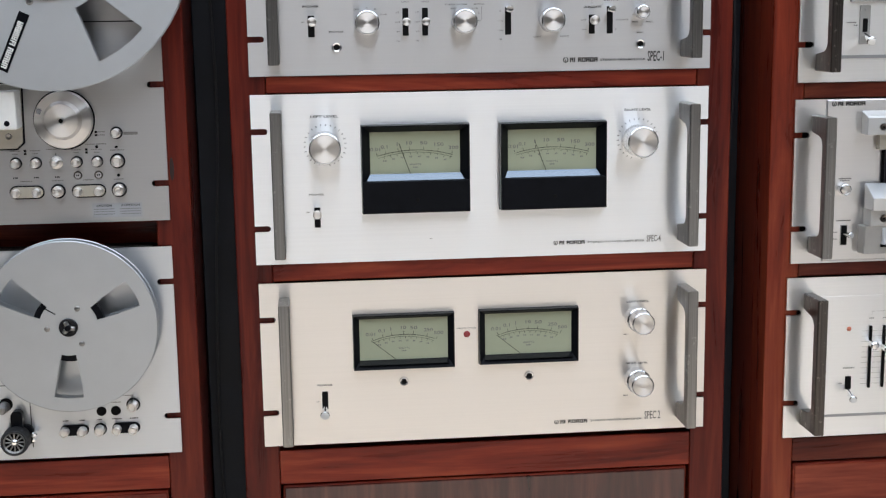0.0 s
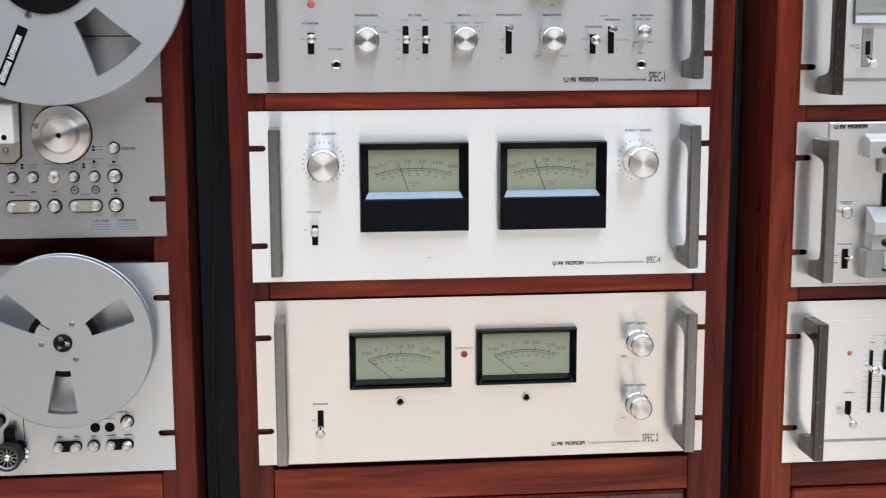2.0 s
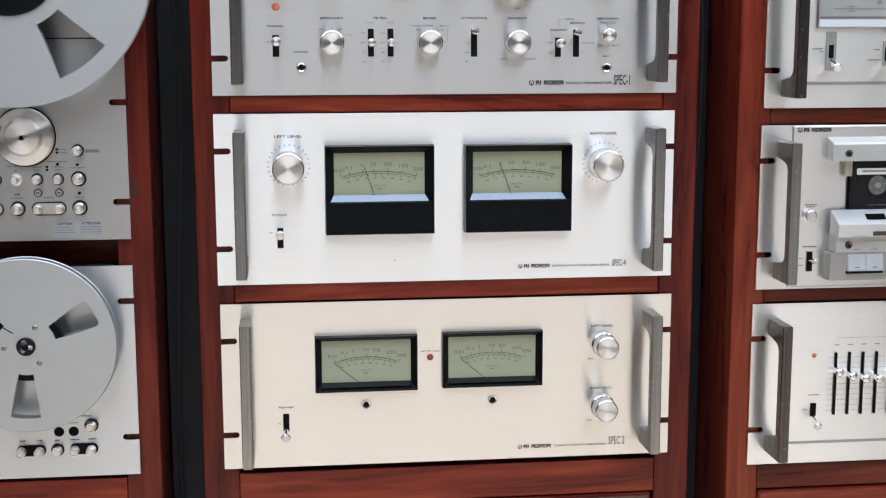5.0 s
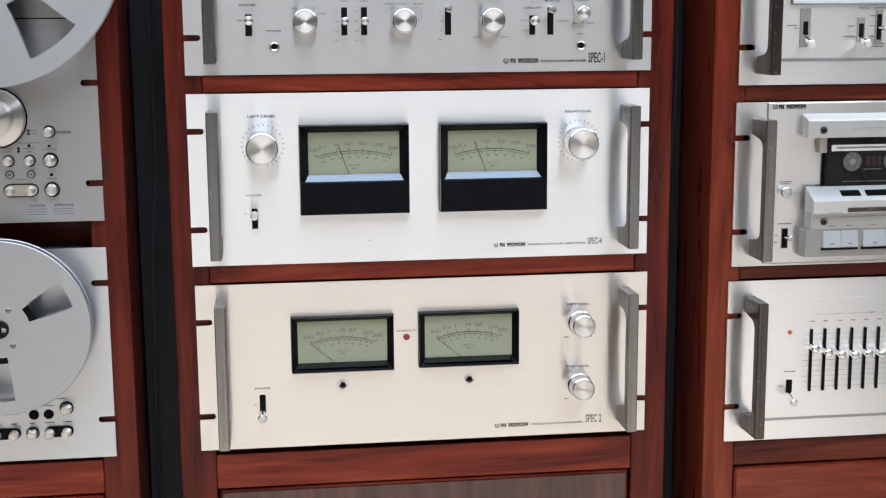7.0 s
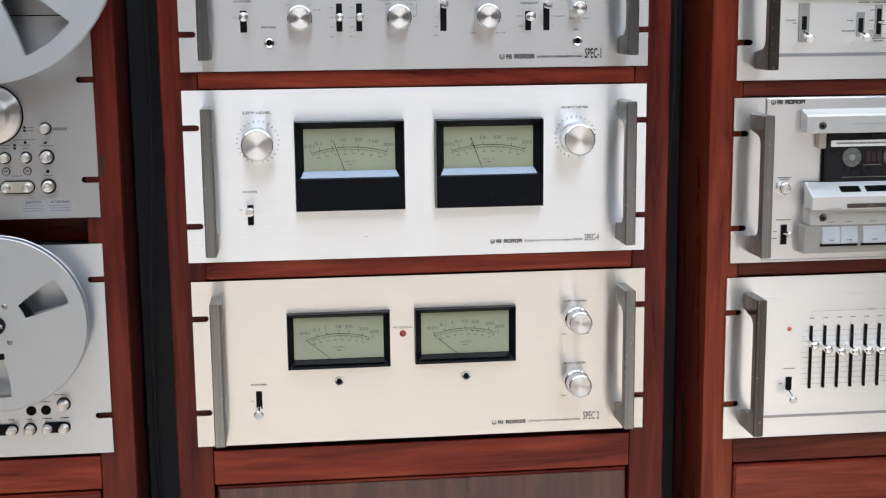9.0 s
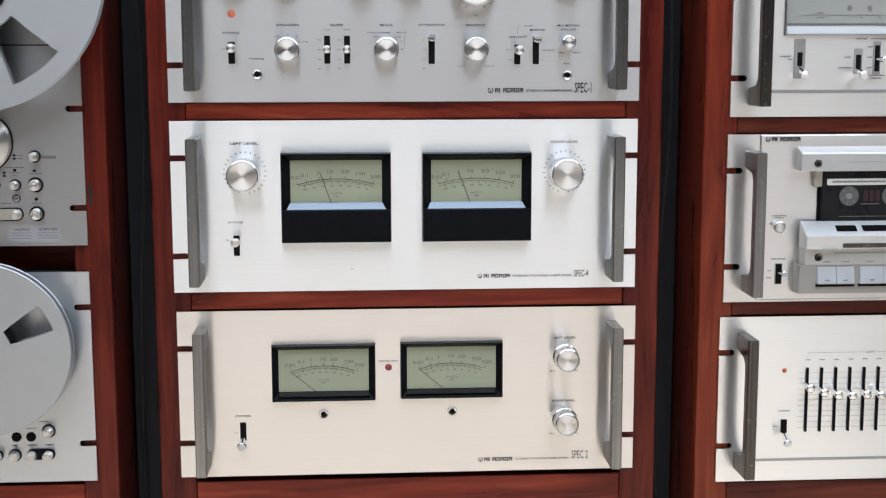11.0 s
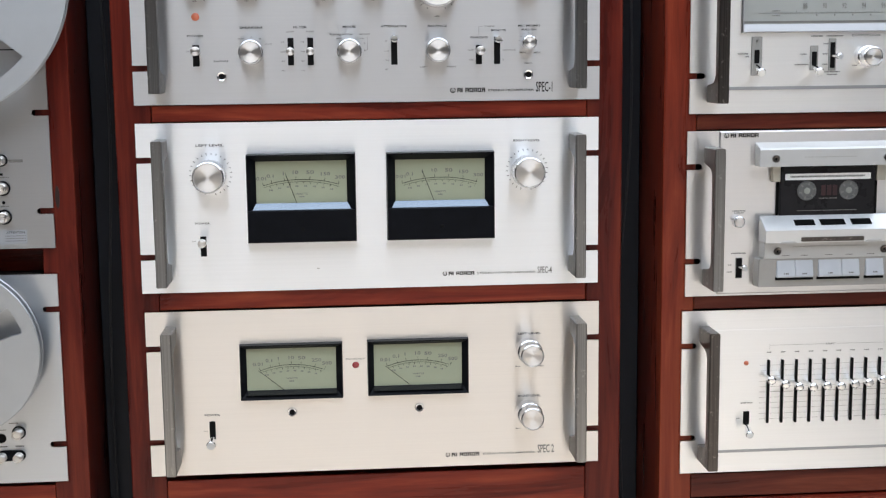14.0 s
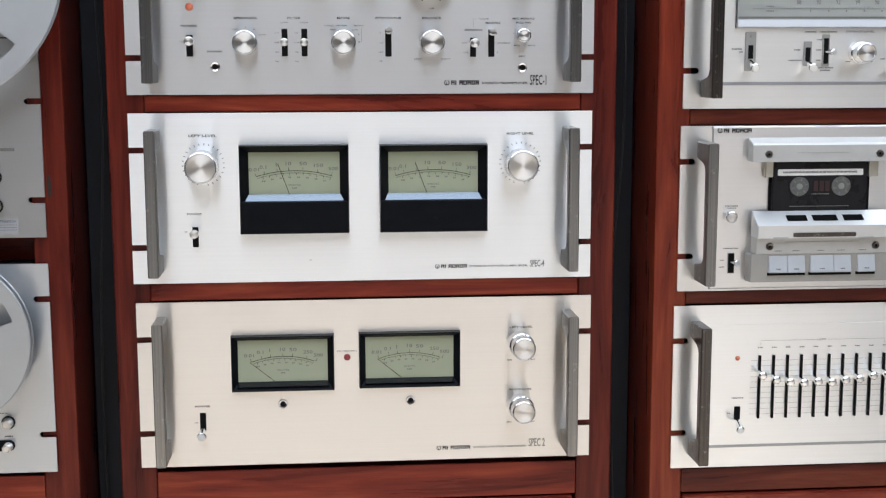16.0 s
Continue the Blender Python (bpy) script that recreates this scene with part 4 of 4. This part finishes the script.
    ticks(hx, 1.3552, 0.0060, 0.0092, [60 * k + 15 for k in range(6)], 0.0016, hub, INK_GREY, -0.0114)
for k in range(3):
    part("printed_block", box(0.4735 + 0.0062 * k, 0.4780 + 0.0062 * k, -0.0109, -0.0104, 1.3500, 1.3610), CASS_RED, cass)
part("printed_line", box(0.448, 0.512, -0.0109, -0.0104, 1.3338, 1.3344), INK_GREY, cass)
bars(0.4810, 1.3470, 0.020, 0.0012, 5, cass, INK_GREY, -0.0108)


# ---- right rack: graphic equaliser ----
eq = unit("graphic_equalizer", 0.3327, 0.8130, 1.0440, 1.2253, [1.1866, 1.0838], ALU_WHITE,
          "silver graphic equaliser with a row of slider pins", "equalizer")
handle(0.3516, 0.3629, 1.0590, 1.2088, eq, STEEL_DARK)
part("raised_field", prism([(0.3685, 1.0692), (0.778, 1.0692), (0.778, 1.2045), (0.3685, 1.2045)], -0.0006, 0.0, 0.0002), ALU_WHITE, eq)
# Same painted reflection band as on the tuner.
part("groove", box(0.3690, 0.778, -0.0011, 0.0, 1.0668, 1.0698, 0.0002), REFLECTION_BAND, eq, "grey strip in place of a dark reflection along the panel")
lamp_lens(0.4022, 1.1672, 0.0026, ORANGE, eq).scale = (1, 1.8, 1)
toggle(0.4032, 1.0985, 1.1130, 0.0064, (0.4010, -0.0230, 1.0920), eq, None, 0.0036, 0.0014)
bars(0.4030, 1.1230, 0.013, 0.0012, 3, eq, INK_GREY, -0.0026)
bars(0.3940, 1.1060, 0.004, 0.0012, 1, eq, INK_GREY, -0.0026)
LIFT = (1.1515, 1.1465, 1.1435, 1.1425, 1.1435, 1.1425, 1.1445, 1.1455, 1.1485, 1.1495)
bm = bmesh.new()
for k in range(11):
    z = 1.1045 + 0.00602 * k
    box(0.4165, 0.5760, -0.0025, -0.0022, z - 0.00012, z + (0.0003 if k == 5 else 0.00012), bm=bm)
part("level_print", bm, INK_PALE, eq)
for k in range(10):
    x = 0.4265 + 0.01537 * k
    sl = part("slider", prism(rounded(x - 0.0012, x + 0.0012, 1.0995, 1.1700, 0.0004, 2), -0.0029, -0.0003), SLOT, eq, "narrow slider slot with a chrome pin")
    rod((x, -0.001, LIFT[k] - 0.0006), (x - 0.0004, -0.0165, LIFT[k] - 0.0012), 0.0030, 0.0046, sl, CHROME, "slider_pin", "chrome slider pin")
    bars(x, 1.1790, 0.005, 0.0012, 2, eq, INK_GREY, -0.0026)
strip([(0.4265, 1.1820), (0.4265, 1.1868), (0.4870, 1.1868)], 0.0003, eq, INK_PALE, -0.0027)
strip([(0.5010, 1.1868), (0.5640, 1.1868), (0.5640, 1.1820)], 0.0003, eq, INK_PALE, -0.0027)
words("LEFT", 0.4940, 1.1868, 0.010, 0.0018, eq, INK_GREY, -0.0026)
for k in range(11):
    bars(0.5790, 1.1045 + 0.00602 * k, 0.003, 0.0014, 1, eq, INK_PALE, -0.0026)


# ---- left rack: large reel deck ----
big = unit("reel_tape_deck", -0.8060, -0.3260, 1.3099, 1.6460, [1.4487, 1.3483, 1.5490], ALU_GREY,
           "grey aluminium reel tape deck with rows of round buttons", "tape deck")
roller = part("tension_roller", lathe([(0, -0.0135), (0.0028, -0.0135), (0.0030, -0.0185), (0.0032, -0.0188), (0.0165, -0.0175), (0.0195, -0.0120), (0.0280, -0.0095), (0.0288, -0.0070), (0.0288, 0.001)], 56), SPUN, big, "large turned metal roller", (-0.4245, 0, 1.4155), True)
part("roller_ring", lathe([(0.0291, -0.0010), (0.0298, -0.0016), (0.0304, -0.0010), (0.0304, 0.001)], 56), BLACK, roller, at=(-0.4245, 0, 1.4155), smooth=True)
part("roller_screw", lathe([(0, -0.0112), (0.0030, -0.0112), (0.0036, -0.0098), (0.0036, -0.008)], 20), CHROME, roller, at=(-0.4470, 0, 1.4248), smooth=True)
part("axle_hole", lathe([(0, -0.0187), (0.0022, -0.0187), (0.0022, -0.018)], 18), SLOT, roller, at=(-0.4248, 0, 1.4155))
button(-0.3738, 1.4008, 0.0052, 0.012, big)
part("dark_strip", box(-0.3670, -0.3528, -0.0004, 0.001, 1.3982, 1.4012), INK_GREY, big)
for z in (1.4018, 1.3986):
    part("indicator", box(-0.3956, -0.3930, -0.0008, 0.001, z - 0.0010, z + 0.0010), SLOT, big)
    bars(-0.3885, z, 0.007, 0.0013, 2, big, INK_GREY)
hp = part("head_plate", prism([(-0.5400, 1.3870), (-0.4730, 1.3870), (-0.4665, 1.3930), (-0.4650, 1.4520), (-0.5400, 1.4520)], -0.0040, 0.001, 0.0006), SAND, big, "sand coloured head mounting plate")
part("plate_edge", prism([(-0.5405, 1.3855), (-0.4722, 1.3855), (-0.4650, 1.3922), (-0.4635, 1.4535), (-0.5405, 1.4535)], -0.0012, 0.0005), BLACK, hp)
part("head_cover", box(-0.5400, -0.4650, -0.0300, -0.004, 1.4090, 1.4470, 0.0014), WHITE, big, "off-white head cover")
part("cover_screw", lathe([(0, -0.0306), (0.0026, -0.0306), (0.0028, -0.030), (0.0028, -0.029)], 20), BLACK, big, at=(-0.4745, 0, 1.4152))
part("plate_screw", lathe([(0.001, -0.0046), (0.0026, -0.0052), (0.0033, -0.0042), (0.0033, -0.003)], 20), STEEL, hp, at=(-0.4800, 0, 1.3995), smooth=True)
for k, x in enumerate((-0.4755, -0.4555, -0.4352, -0.4150, -0.3945, -0.3742)):
    if k == 2:
        kn = part("selector", lathe([(0, -0.014), (0.0030, -0.014), (0.0034, -0.0135), (0.0036, -0.005), (0.0060, -0.0045), (0.0064, -0.0035), (0.0064, 0.001)], 32), SPUN, big, "small stepped selector knob", (x, 0, 1.3722), True)
        part("pointer_line", box(-0.0003, 0.0003, -0.0008, -0.0003, 0.0072, 0.0096), INK, kn, at=(x, 0, 1.3722))
        bars(x, 1.3852, 0.019, 0.0013, 5, big)
    elif k == 5:
        button(x, 1.3720, 0.0064, 0.009, big)
        part("indicator", box(x - 0.0022, x + 0.0006, -0.0008, 0.001, 1.3850, 1.3872), SLOT, big)
        bars(x, 1.3830, 0.014, 0.0013, 3, big)
    else:
        button(x, 1.3720, 0.0050, 0.010, big)
        bars(x, 1.3842, 0.011, 0.0012, 3, big)
        bars(x, 1.3812, 0.006, 0.0012, 2, big)
part("indicator", lathe([(0, -0.001), (0.0015, -0.001), (0.0015, 0.001)], 14), SLOT, big, at=(-0.3945, 0, 1.3868))
bars(-0.3950, 1.3895, 0.021, 0.0013, 5, big)
for x in (-0.4658, -0.4050):
    for z in (1.3842, 1.3812):
        part("indicator", box(x - 0.0012, x + 0.0012, -0.0008, 0.001, z - 0.0011, z + 0.0011), SLOT, big)


def pill(x0, x1, z, r, parent, mat=ALU_GREY):
    p = part("button_surround", prism(rounded(x0, x1, z - r, z + r, r * 0.98, 8), -0.0016, 0.001, 0.0004), BLACK, parent)
    part("button_bed", prism(rounded(x0 + 0.0012, x1 - 0.0012, z - r + 0.0012, z + r - 0.0012, (r - 0.0012) * 0.98, 8), -0.0022, -0.001, 0.0002), mat, p)
    return p


pill(-0.4838, -0.4492, 1.3420, 0.0068, big, SAND)
pill(-0.4218, -0.3875, 1.3420, 0.0068, big, SAND)
for x in (-0.4770, -0.4562, -0.4150, -0.3942):
    button(x, 1.3420, 0.0050, 0.010, big, False)
button(-0.4353, 1.3425, 0.0062, 0.009, big)
button(-0.3742, 1.3425, 0.0064, 0.009, big)
for x, n in ((-0.4770, 2), (-0.4562, 2), (-0.4353, 1)):
    bars(x, 1.3568, 0.0048, 0.0018, n, big, INK)
for x in (-0.4150, -0.3942):
    part("arrow_ring", lathe([(0.0030, -0.0006), (0.0040, -0.0012), (0.0044, -0.0004), (0.0044, 0.001)], 24), STEEL_DARK, big, at=(x, 0, 1.3580), smooth=True)
    bars(x, 1.3580, 0.0034, 0.0020, 1, big, INK)
part("indicator", lathe([(0, -0.001), (0.0016, -0.001), (0.0016, 0.001)], 14), SLOT, big, at=(-0.3742, 0, 1.3572))
for x, w in ((-0.4665, 0.012), (-0.4353, 0.012), (-0.4045, 0.011), (-0.3742, 0.010)):
    bars(x, 1.3532, w, 0.0013, 4, big)
stk = part("warning_sticker", box(-0.4025, -0.3525, -0.0003, 0.001, 1.3140, 1.3288), STICKER, big, "grey printed warning sticker")
words("CAUTION", -0.3905, 1.3262, 0.0155, 0.0024, stk, INK)
words("ATTENTION", -0.3640, 1.3262, 0.0185, 0.0024, stk, INK)
for x, n in ((-0.3905, 7), (-0.3640, 7)):
    for k in range(3):
        bars(x, 1.3226 - 0.0026 * k, 0.0210, 0.0011, n, stk, INK_GREY)


# ---- tape reels ----
def reel_flange(R, inner, windows, h0, h1, r0, r1, y0, y1):
    """A disc with sector windows; windows: their middle angles; h0, h1: half widths in degrees, inside and outside."""
    bm = bmesh.new()
    radii = [inner, r0] + [r0 + (r1 - r0) * k / 4 for k in range(1, 5)] + [R - 0.0008, R]
    ws = sorted(windows)
    rings = []
    for i, r in enumerate(radii):
        f = min(max((r - r0) / (r1 - r0), 0.0), 1.0)
        h = h0 + (h1 - h0) * f
        ring = []
        for k, w in enumerate(ws):
            after = ws[(k + 1) % len(ws)] + (360 if k == len(ws) - 1 else 0)
            for j in range(8):
                ring.append((w - h + 2 * h * j / 8, True))
            for j in range(24):
                ring.append((w + h + (after - w - 2 * h) * j / 24, False))
        y = y0 + (0.0006 if i == len(radii) - 1 else 0.0)
        rings.append([(bm.verts.new((r * math.cos(radians(a)), y, r * math.sin(radians(a)))), hole) for a, hole in ring])
    faces = []
    for i in range(len(radii) - 1):
        n = len(rings[i])
        for k in range(n):
            if 1 <= i <= 4 and rings[i][k][1]:
                continue
            j = (k + 1) % n
            faces.append(bm.faces.new((rings[i][k][0], rings[i][j][0], rings[i + 1][j][0], rings[i + 1][k][0])))
    out = bmesh.ops.extrude_face_region(bm, geom=faces)
    for v in out["geom"]:
        if isinstance(v, bmesh.types.BMVert):
            v.co.y = y1
    return bm


small_reel = thing("tape_reel", -0.430, -0.026, 1.208, "silver metal tape reel with three narrow windows", "tape reel")
C2 = (-0.430, 0, 1.2070)
part("front_flange", reel_flange(0.0900, 0.0095, (27, 147, 267), 14.0, 11.4, 0.0298, 0.0755, -0.0310, -0.0297), REEL, small_reel, "", C2, True)
part("rear_flange", reel_flange(0.0905, 0.0095, (27, 147, 267), 14.0, 11.4, 0.0298, 0.0755, -0.0205, -0.0192), REEL, small_reel, "", C2, True)
part("tape_hub", lathe([(0.0100, -0.0292), (0.0365, -0.0292), (0.0365, -0.0210), (0.0100, -0.0210)], 48), BLACK, small_reel, "dark hub wound with a little tape", C2, True)
part("loose_tape_end", box(0.0, 0.0150, -0.0312, -0.0310, -0.0006, 0.0006), BLACK, small_reel, "", (-0.4550, 0, 1.2290)).rotation_euler = (0, radians(32), 0)
for a in (63, 183, 305):
    part("reel_screw", lathe([(0, -0.0322), (0.0018, -0.0320), (0.0032, -0.0308), (0.0032, -0.030)], 20), STEEL, small_reel, "", (C2[0] + 0.0215 * math.cos(radians(a)), 0, C2[2] + 0.0215 * math.sin(radians(a))), True)


def spindle(x, z, parent, front):
    s = part("spindle", lathe([(0, front), (0.0090, front), (0.0096, front + 0.0006), (0.0096, 0.001)], 36), BLACK_GLOSS, parent, "black reel spindle with a three-armed clamp", (x, 0, z), True)
    for k in range(3):
        a = radians(90 + 120 * k + 20)
        rod((x, front - 0.0005, z), (x + 0.0072 * math.cos(a), front - 0.0005, z + 0.0072 * math.sin(a)), 0.0028, 0.0022, s, STEEL, "clamp_arm")
    part("clamp_cap", lathe([(0, front - 0.0044), (0.0030, front - 0.0040), (0.0036, front - 0.001), (0.0036, front)], 20), BLACK, s, at=(x, 0, z), smooth=True)
    return s


big_reel = thing("tape_reel", -0.4262, -0.035, 1.584, "large grey metal tape reel with broad windows and strip label", "tape reel")
C1 = (-0.4262, 0, 1.584)
part("front_flange", reel_flange(0.1360, 0.0180, (306, 66, 186), 11.6, 13.4, 0.0620, 0.1172, -0.0410, -0.0396), REEL, big_reel, "", C1, True)
part("rear_flange", reel_flange(0.1360, 0.0180, (306, 66, 186), 11.8, 13.6, 0.0615, 0.1177, -0.0325, -0.0311), REEL, big_reel, "", C1, True)
part("tape_hub", lathe([(0.0180, -0.0392), (0.0570, -0.0392), (0.0570, -0.0330), (0.0180, -0.0330)], 48), REEL, big_reel, "", C1, True)
part("hub_cap", lathe([(0, -0.0450), (0.0455, -0.0450), (0.0482, -0.0438), (0.0486, -0.0415), (0.0486, -0.040)], 56), BLACK, big_reel, "black plastic hub adaptor", C1, True)
part("reel_screw", lathe([(0, -0.0428), (0.0022, -0.0426), (0.0036, -0.0413), (0.0036, -0.040)], 20), STEEL, big_reel, "", (-0.4432, 0, 1.5345), True)
mid = Vector((-0.4610, 0, 1.4962))
tilt = math.degrees(math.atan2(1.5235 - 1.4690, -0.4490 + 0.4735))
lab = box(-0.0300, 0.0300, -0.0416, -0.0409, -0.0052, 0.0052)
bmesh.ops.rotate(lab, verts=lab.verts, cent=(0, 0, 0), matrix=Matrix.Rotation(radians(-tilt), 3, "Y"))
strip_label = part("strip_label", lab, BLACK, big_reel, "black strip label with white blocks", tuple(mid))
bm = bmesh.new()
u = -0.0270
for k, w in enumerate((0.0042, 0.0042, 0.0044, 0.0044, 0.0042, -0.0022, 0.0054, 0.0042, 0.0038, 0.0036, 0.0038, 0.0040)):
    if w > 0:
        e = w * 0.86
        box(u, u + 0.0012, -0.0419, -0.0416, -0.0028, 0.0028, bm=bm)
        box(u + e - 0.0012, u + e, -0.0419, -0.0416, -0.0028, 0.0028, bm=bm)
        box(u + 0.0012, u + e - 0.0012, -0.0419, -0.0416, 0.0016 if k % 2 else -0.0028, 0.0028 if k % 2 else -0.0016, bm=bm)
        box(u + 0.0012, u + e - 0.0012, -0.0419, -0.0416, -0.0005, 0.0006, bm=bm)
    u += abs(w)
bmesh.ops.rotate(bm, verts=bm.verts, cent=(0, 0, 0), matrix=Matrix.Rotation(radians(-tilt), 3, "Y"))
part("strip_print", bm, WHITE, strip_label, "", tuple(mid))


# ---- left rack: small reel deck ----
small = unit("reel_tape_deck", -0.8060, -0.3260, 1.0605, 1.2826, [1.2455, 1.1011], ALU_LIGHT,
             "light grey aluminium reel tape deck under a seven inch reel", "tape deck")
spindle(-0.430, 1.2070, small, -0.0330)
spindle_big = part("spindle", lathe([(0, -0.038), (0.010, -0.038), (0.012, 0.001)], 24), BLACK, big, "", C1, True)
for x in (-0.4082, -0.3932):
    part("blank_jack", lathe([(0, -0.0010), (0.0044, -0.0010), (0.0052, -0.0004), (0.0052, 0.001)], 28), SLOT, small, "round black socket", (x, 0, 1.1062), True)
button(-0.3745, 1.1125, 0.0060, 0.012, small)
pill(-0.4518, -0.4222, 1.0868, 0.0058, small, BLACK)
pill(-0.3978, -0.3688, 1.0872, 0.0058, small, BLACK)
for x in (-0.4465, -0.4282, -0.3925, -0.3752):
    button(x, 1.0868, 0.0054, 0.012, small, False)
button(-0.4102, 1.0868, 0.0056, 0.011, small)
for x, w in ((-0.4455, 0.006), (-0.4285, 0.006), (-0.4105, 0.005), (-0.3925, 0.010), (-0.3745, 0.009)):
    bars(x, 1.0972, w, 0.0014, 2, small, INK)
bars(-0.3795, 1.1225, 0.010, 0.0013, 3, small)
bars(-0.3925, 1.1155, 0.010, 0.0012, 3, small)
strip([(-0.5600, 1.1385), (-0.4815, 1.1385), (-0.4810, 1.0700)], 0.0010, small, SLOT, -0.0003, "head_block_gap")
pinch = part("pinch_roller", lathe([(0.0112, -0.0215), (0.0122, -0.0230), (0.0138, -0.0225), (0.0145, -0.0200), (0.0145, -0.0060), (0.0130, -0.0050)], 48), RUBBER, small, "black rubber pinch roller with a spoked rim", (-0.4950, 0, 1.0830), True)
rim = part("rim", lathe([(0.0098, -0.0205), (0.0112, -0.0222), (0.0116, -0.0215), (0.0116, -0.0190)], 48), STEEL, pinch, "", (-0.4950, 0, 1.0830), True)
part("roller_back", lathe([(0, -0.0180), (0.0112, -0.0180), (0.0112, -0.0060)], 32), SLOT, pinch, "", (-0.4950, 0, 1.0830))
part("roller_hub", lathe([(0, -0.0222), (0.0022, -0.0220), (0.0034, -0.0208), (0.0034, -0.0180)], 24), CHROME, pinch, "", (-0.4950, 0, 1.0830), True)
for k in range(12):
    a = radians(30 * k)
    rod((-0.4950 + 0.0028 * math.cos(a), -0.0195, 1.0830 + 0.0028 * math.sin(a)), (-0.4950 + 0.0104 * math.cos(a), -0.0200, 1.0830 + 0.0104 * math.sin(a)), 0.0008, 0.0008, rim, STEEL, "spoke")
part("roller_arm", prism(rounded(-0.5000, -0.4880, 1.0900, 1.1130, 0.0055, 6), -0.0100, 0.001, 0.0012), BLACK, small, "black roller arm")
part("arm_foot", prism(rounded(-0.5030, -0.4790, 1.0740, 1.0960, 0.0070, 6), -0.0055, 0.001, 0.0012), BLACK, small)
rod((-0.4778, 0.0, 1.0860), (-0.4770, -0.0120, 1.0870), 0.0032, 0.0030, small, CHROME, "guide_post")
rod((-0.4790, 0.0, 1.0800), (-0.4785, -0.0080, 1.0800), 0.0028, 0.0024, small, CHROME, "guide_post")
rod((-0.5070, 0.0, 1.1160), (-0.5068, -0.0160, 1.1160), 0.0060, 0.0044, small, STEEL, "tape_guide")
part("guide_recess", lathe([(0, -0.0006), (0.0070, -0.0006), (0.0070, 0.001)], 28), SLOT, small, "", (-0.5060, 0, 1.1180))


# ---- dark gaps between the racks: added fillers set back for the dark tone, cables ----
blue_label = box(-0.3880, -0.3170, -0.0416, -0.0409, 1.5650, 1.5890)
part("blue_label", blue_label, BLUE, big_reel, "blue paper label")
part("label_end", box(-0.4010, -0.3882, -0.0416, -0.0409, 1.5650, 1.5890), BLACK, big_reel)
part("panel_seam", box(-0.806, -0.3270, -0.0004, 0.001, 1.5113, 1.5125), SLOT, big)
for x0, x1 in ((-0.3040, -0.2613), (0.2667, 0.3103)):
    board = thing("dark_board", (x0 + x1) / 2, 0.12, 0.0, "added dark blue-grey filler set back in the gap between two racks", "board")
    part("board_face", box(x0, x1, 0.112, 0.125, 0.0, 1.70, 0.0012), GAP_FILL, board)
    part("back_batten", box(x0 + 0.008, x1 - 0.008, 0.1255, 0.145, 0.0, 1.68, 0.001), CHASSIS, board)
for k, (x, dx, r) in enumerate(((-0.286, 0.007, 0.0014), (0.288, 0.006, 0.0014))):
    pts = [(x + dx * math.sin(1.7 * j + k), 0.085 + 0.012 * math.cos(2.1 * j + k), 1.62 - 0.2 * j) for j in range(8)]
    pts.append((x, 0.085, 0.004))
    c = part("cable", tube(pts, r), CABLE, None)
    c.data.materials.append(CABLE)
    tagged(c, "black cable hanging loosely behind the racks", "cable", "cables behind the racks")

set_words()


# ---- the controls of each unit, scaled and shifted to fit the camera's view ----
def fit_to_view(ob, ax, bx, az, bz, lead=None):
    """Moves and slightly stretches all that sits on a panel to (ax + bx * x, az + bz * z), to line up from the camera;
    what stands further out goes a little further down and to one side.
    """
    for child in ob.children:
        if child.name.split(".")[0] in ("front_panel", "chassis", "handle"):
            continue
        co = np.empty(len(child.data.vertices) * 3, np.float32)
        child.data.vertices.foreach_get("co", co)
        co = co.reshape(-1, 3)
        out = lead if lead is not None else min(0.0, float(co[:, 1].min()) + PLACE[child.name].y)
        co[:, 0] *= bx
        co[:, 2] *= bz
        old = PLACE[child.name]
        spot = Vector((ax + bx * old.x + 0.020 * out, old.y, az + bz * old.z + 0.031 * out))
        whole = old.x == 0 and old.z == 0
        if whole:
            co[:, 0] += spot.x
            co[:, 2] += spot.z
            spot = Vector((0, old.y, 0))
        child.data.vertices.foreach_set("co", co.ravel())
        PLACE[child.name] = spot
        fit_to_view(child, ax, bx, az, bz, out)
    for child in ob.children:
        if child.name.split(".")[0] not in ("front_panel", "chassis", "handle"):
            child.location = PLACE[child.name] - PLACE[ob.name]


fit_to_view(amp, 0.0000, 1.0056, -0.0005, 1.0005)
fit_to_view(amp2, -0.0001, 1.0015, 0.0096, 0.9924)
fit_to_view(pre, 0.0001, 1.0092, -0.0110, 1.0078)
fit_to_view(tuner, -0.0040, 1.0205, -0.0185, 1.0131)
fit_to_view(deck, -0.0032, 1.0178, -0.0083, 1.0060)
fit_to_view(cass, -0.0032, 1.0178, -0.0083, 1.0060)
fit_to_view(eq, -0.0032, 1.0135, 0.0019, 0.9977)
fit_to_view(big, -0.0028, 0.9955, 0.0034, 0.9979)
fit_to_view(big_reel, -0.0018, 0.9955, 0.0022, 0.9979)
fit_to_view(small, -0.0029, 0.9903, 0.0172, 0.9872)
fit_to_view(small_reel, -0.0029, 0.9903, 0.0172, 0.9872)
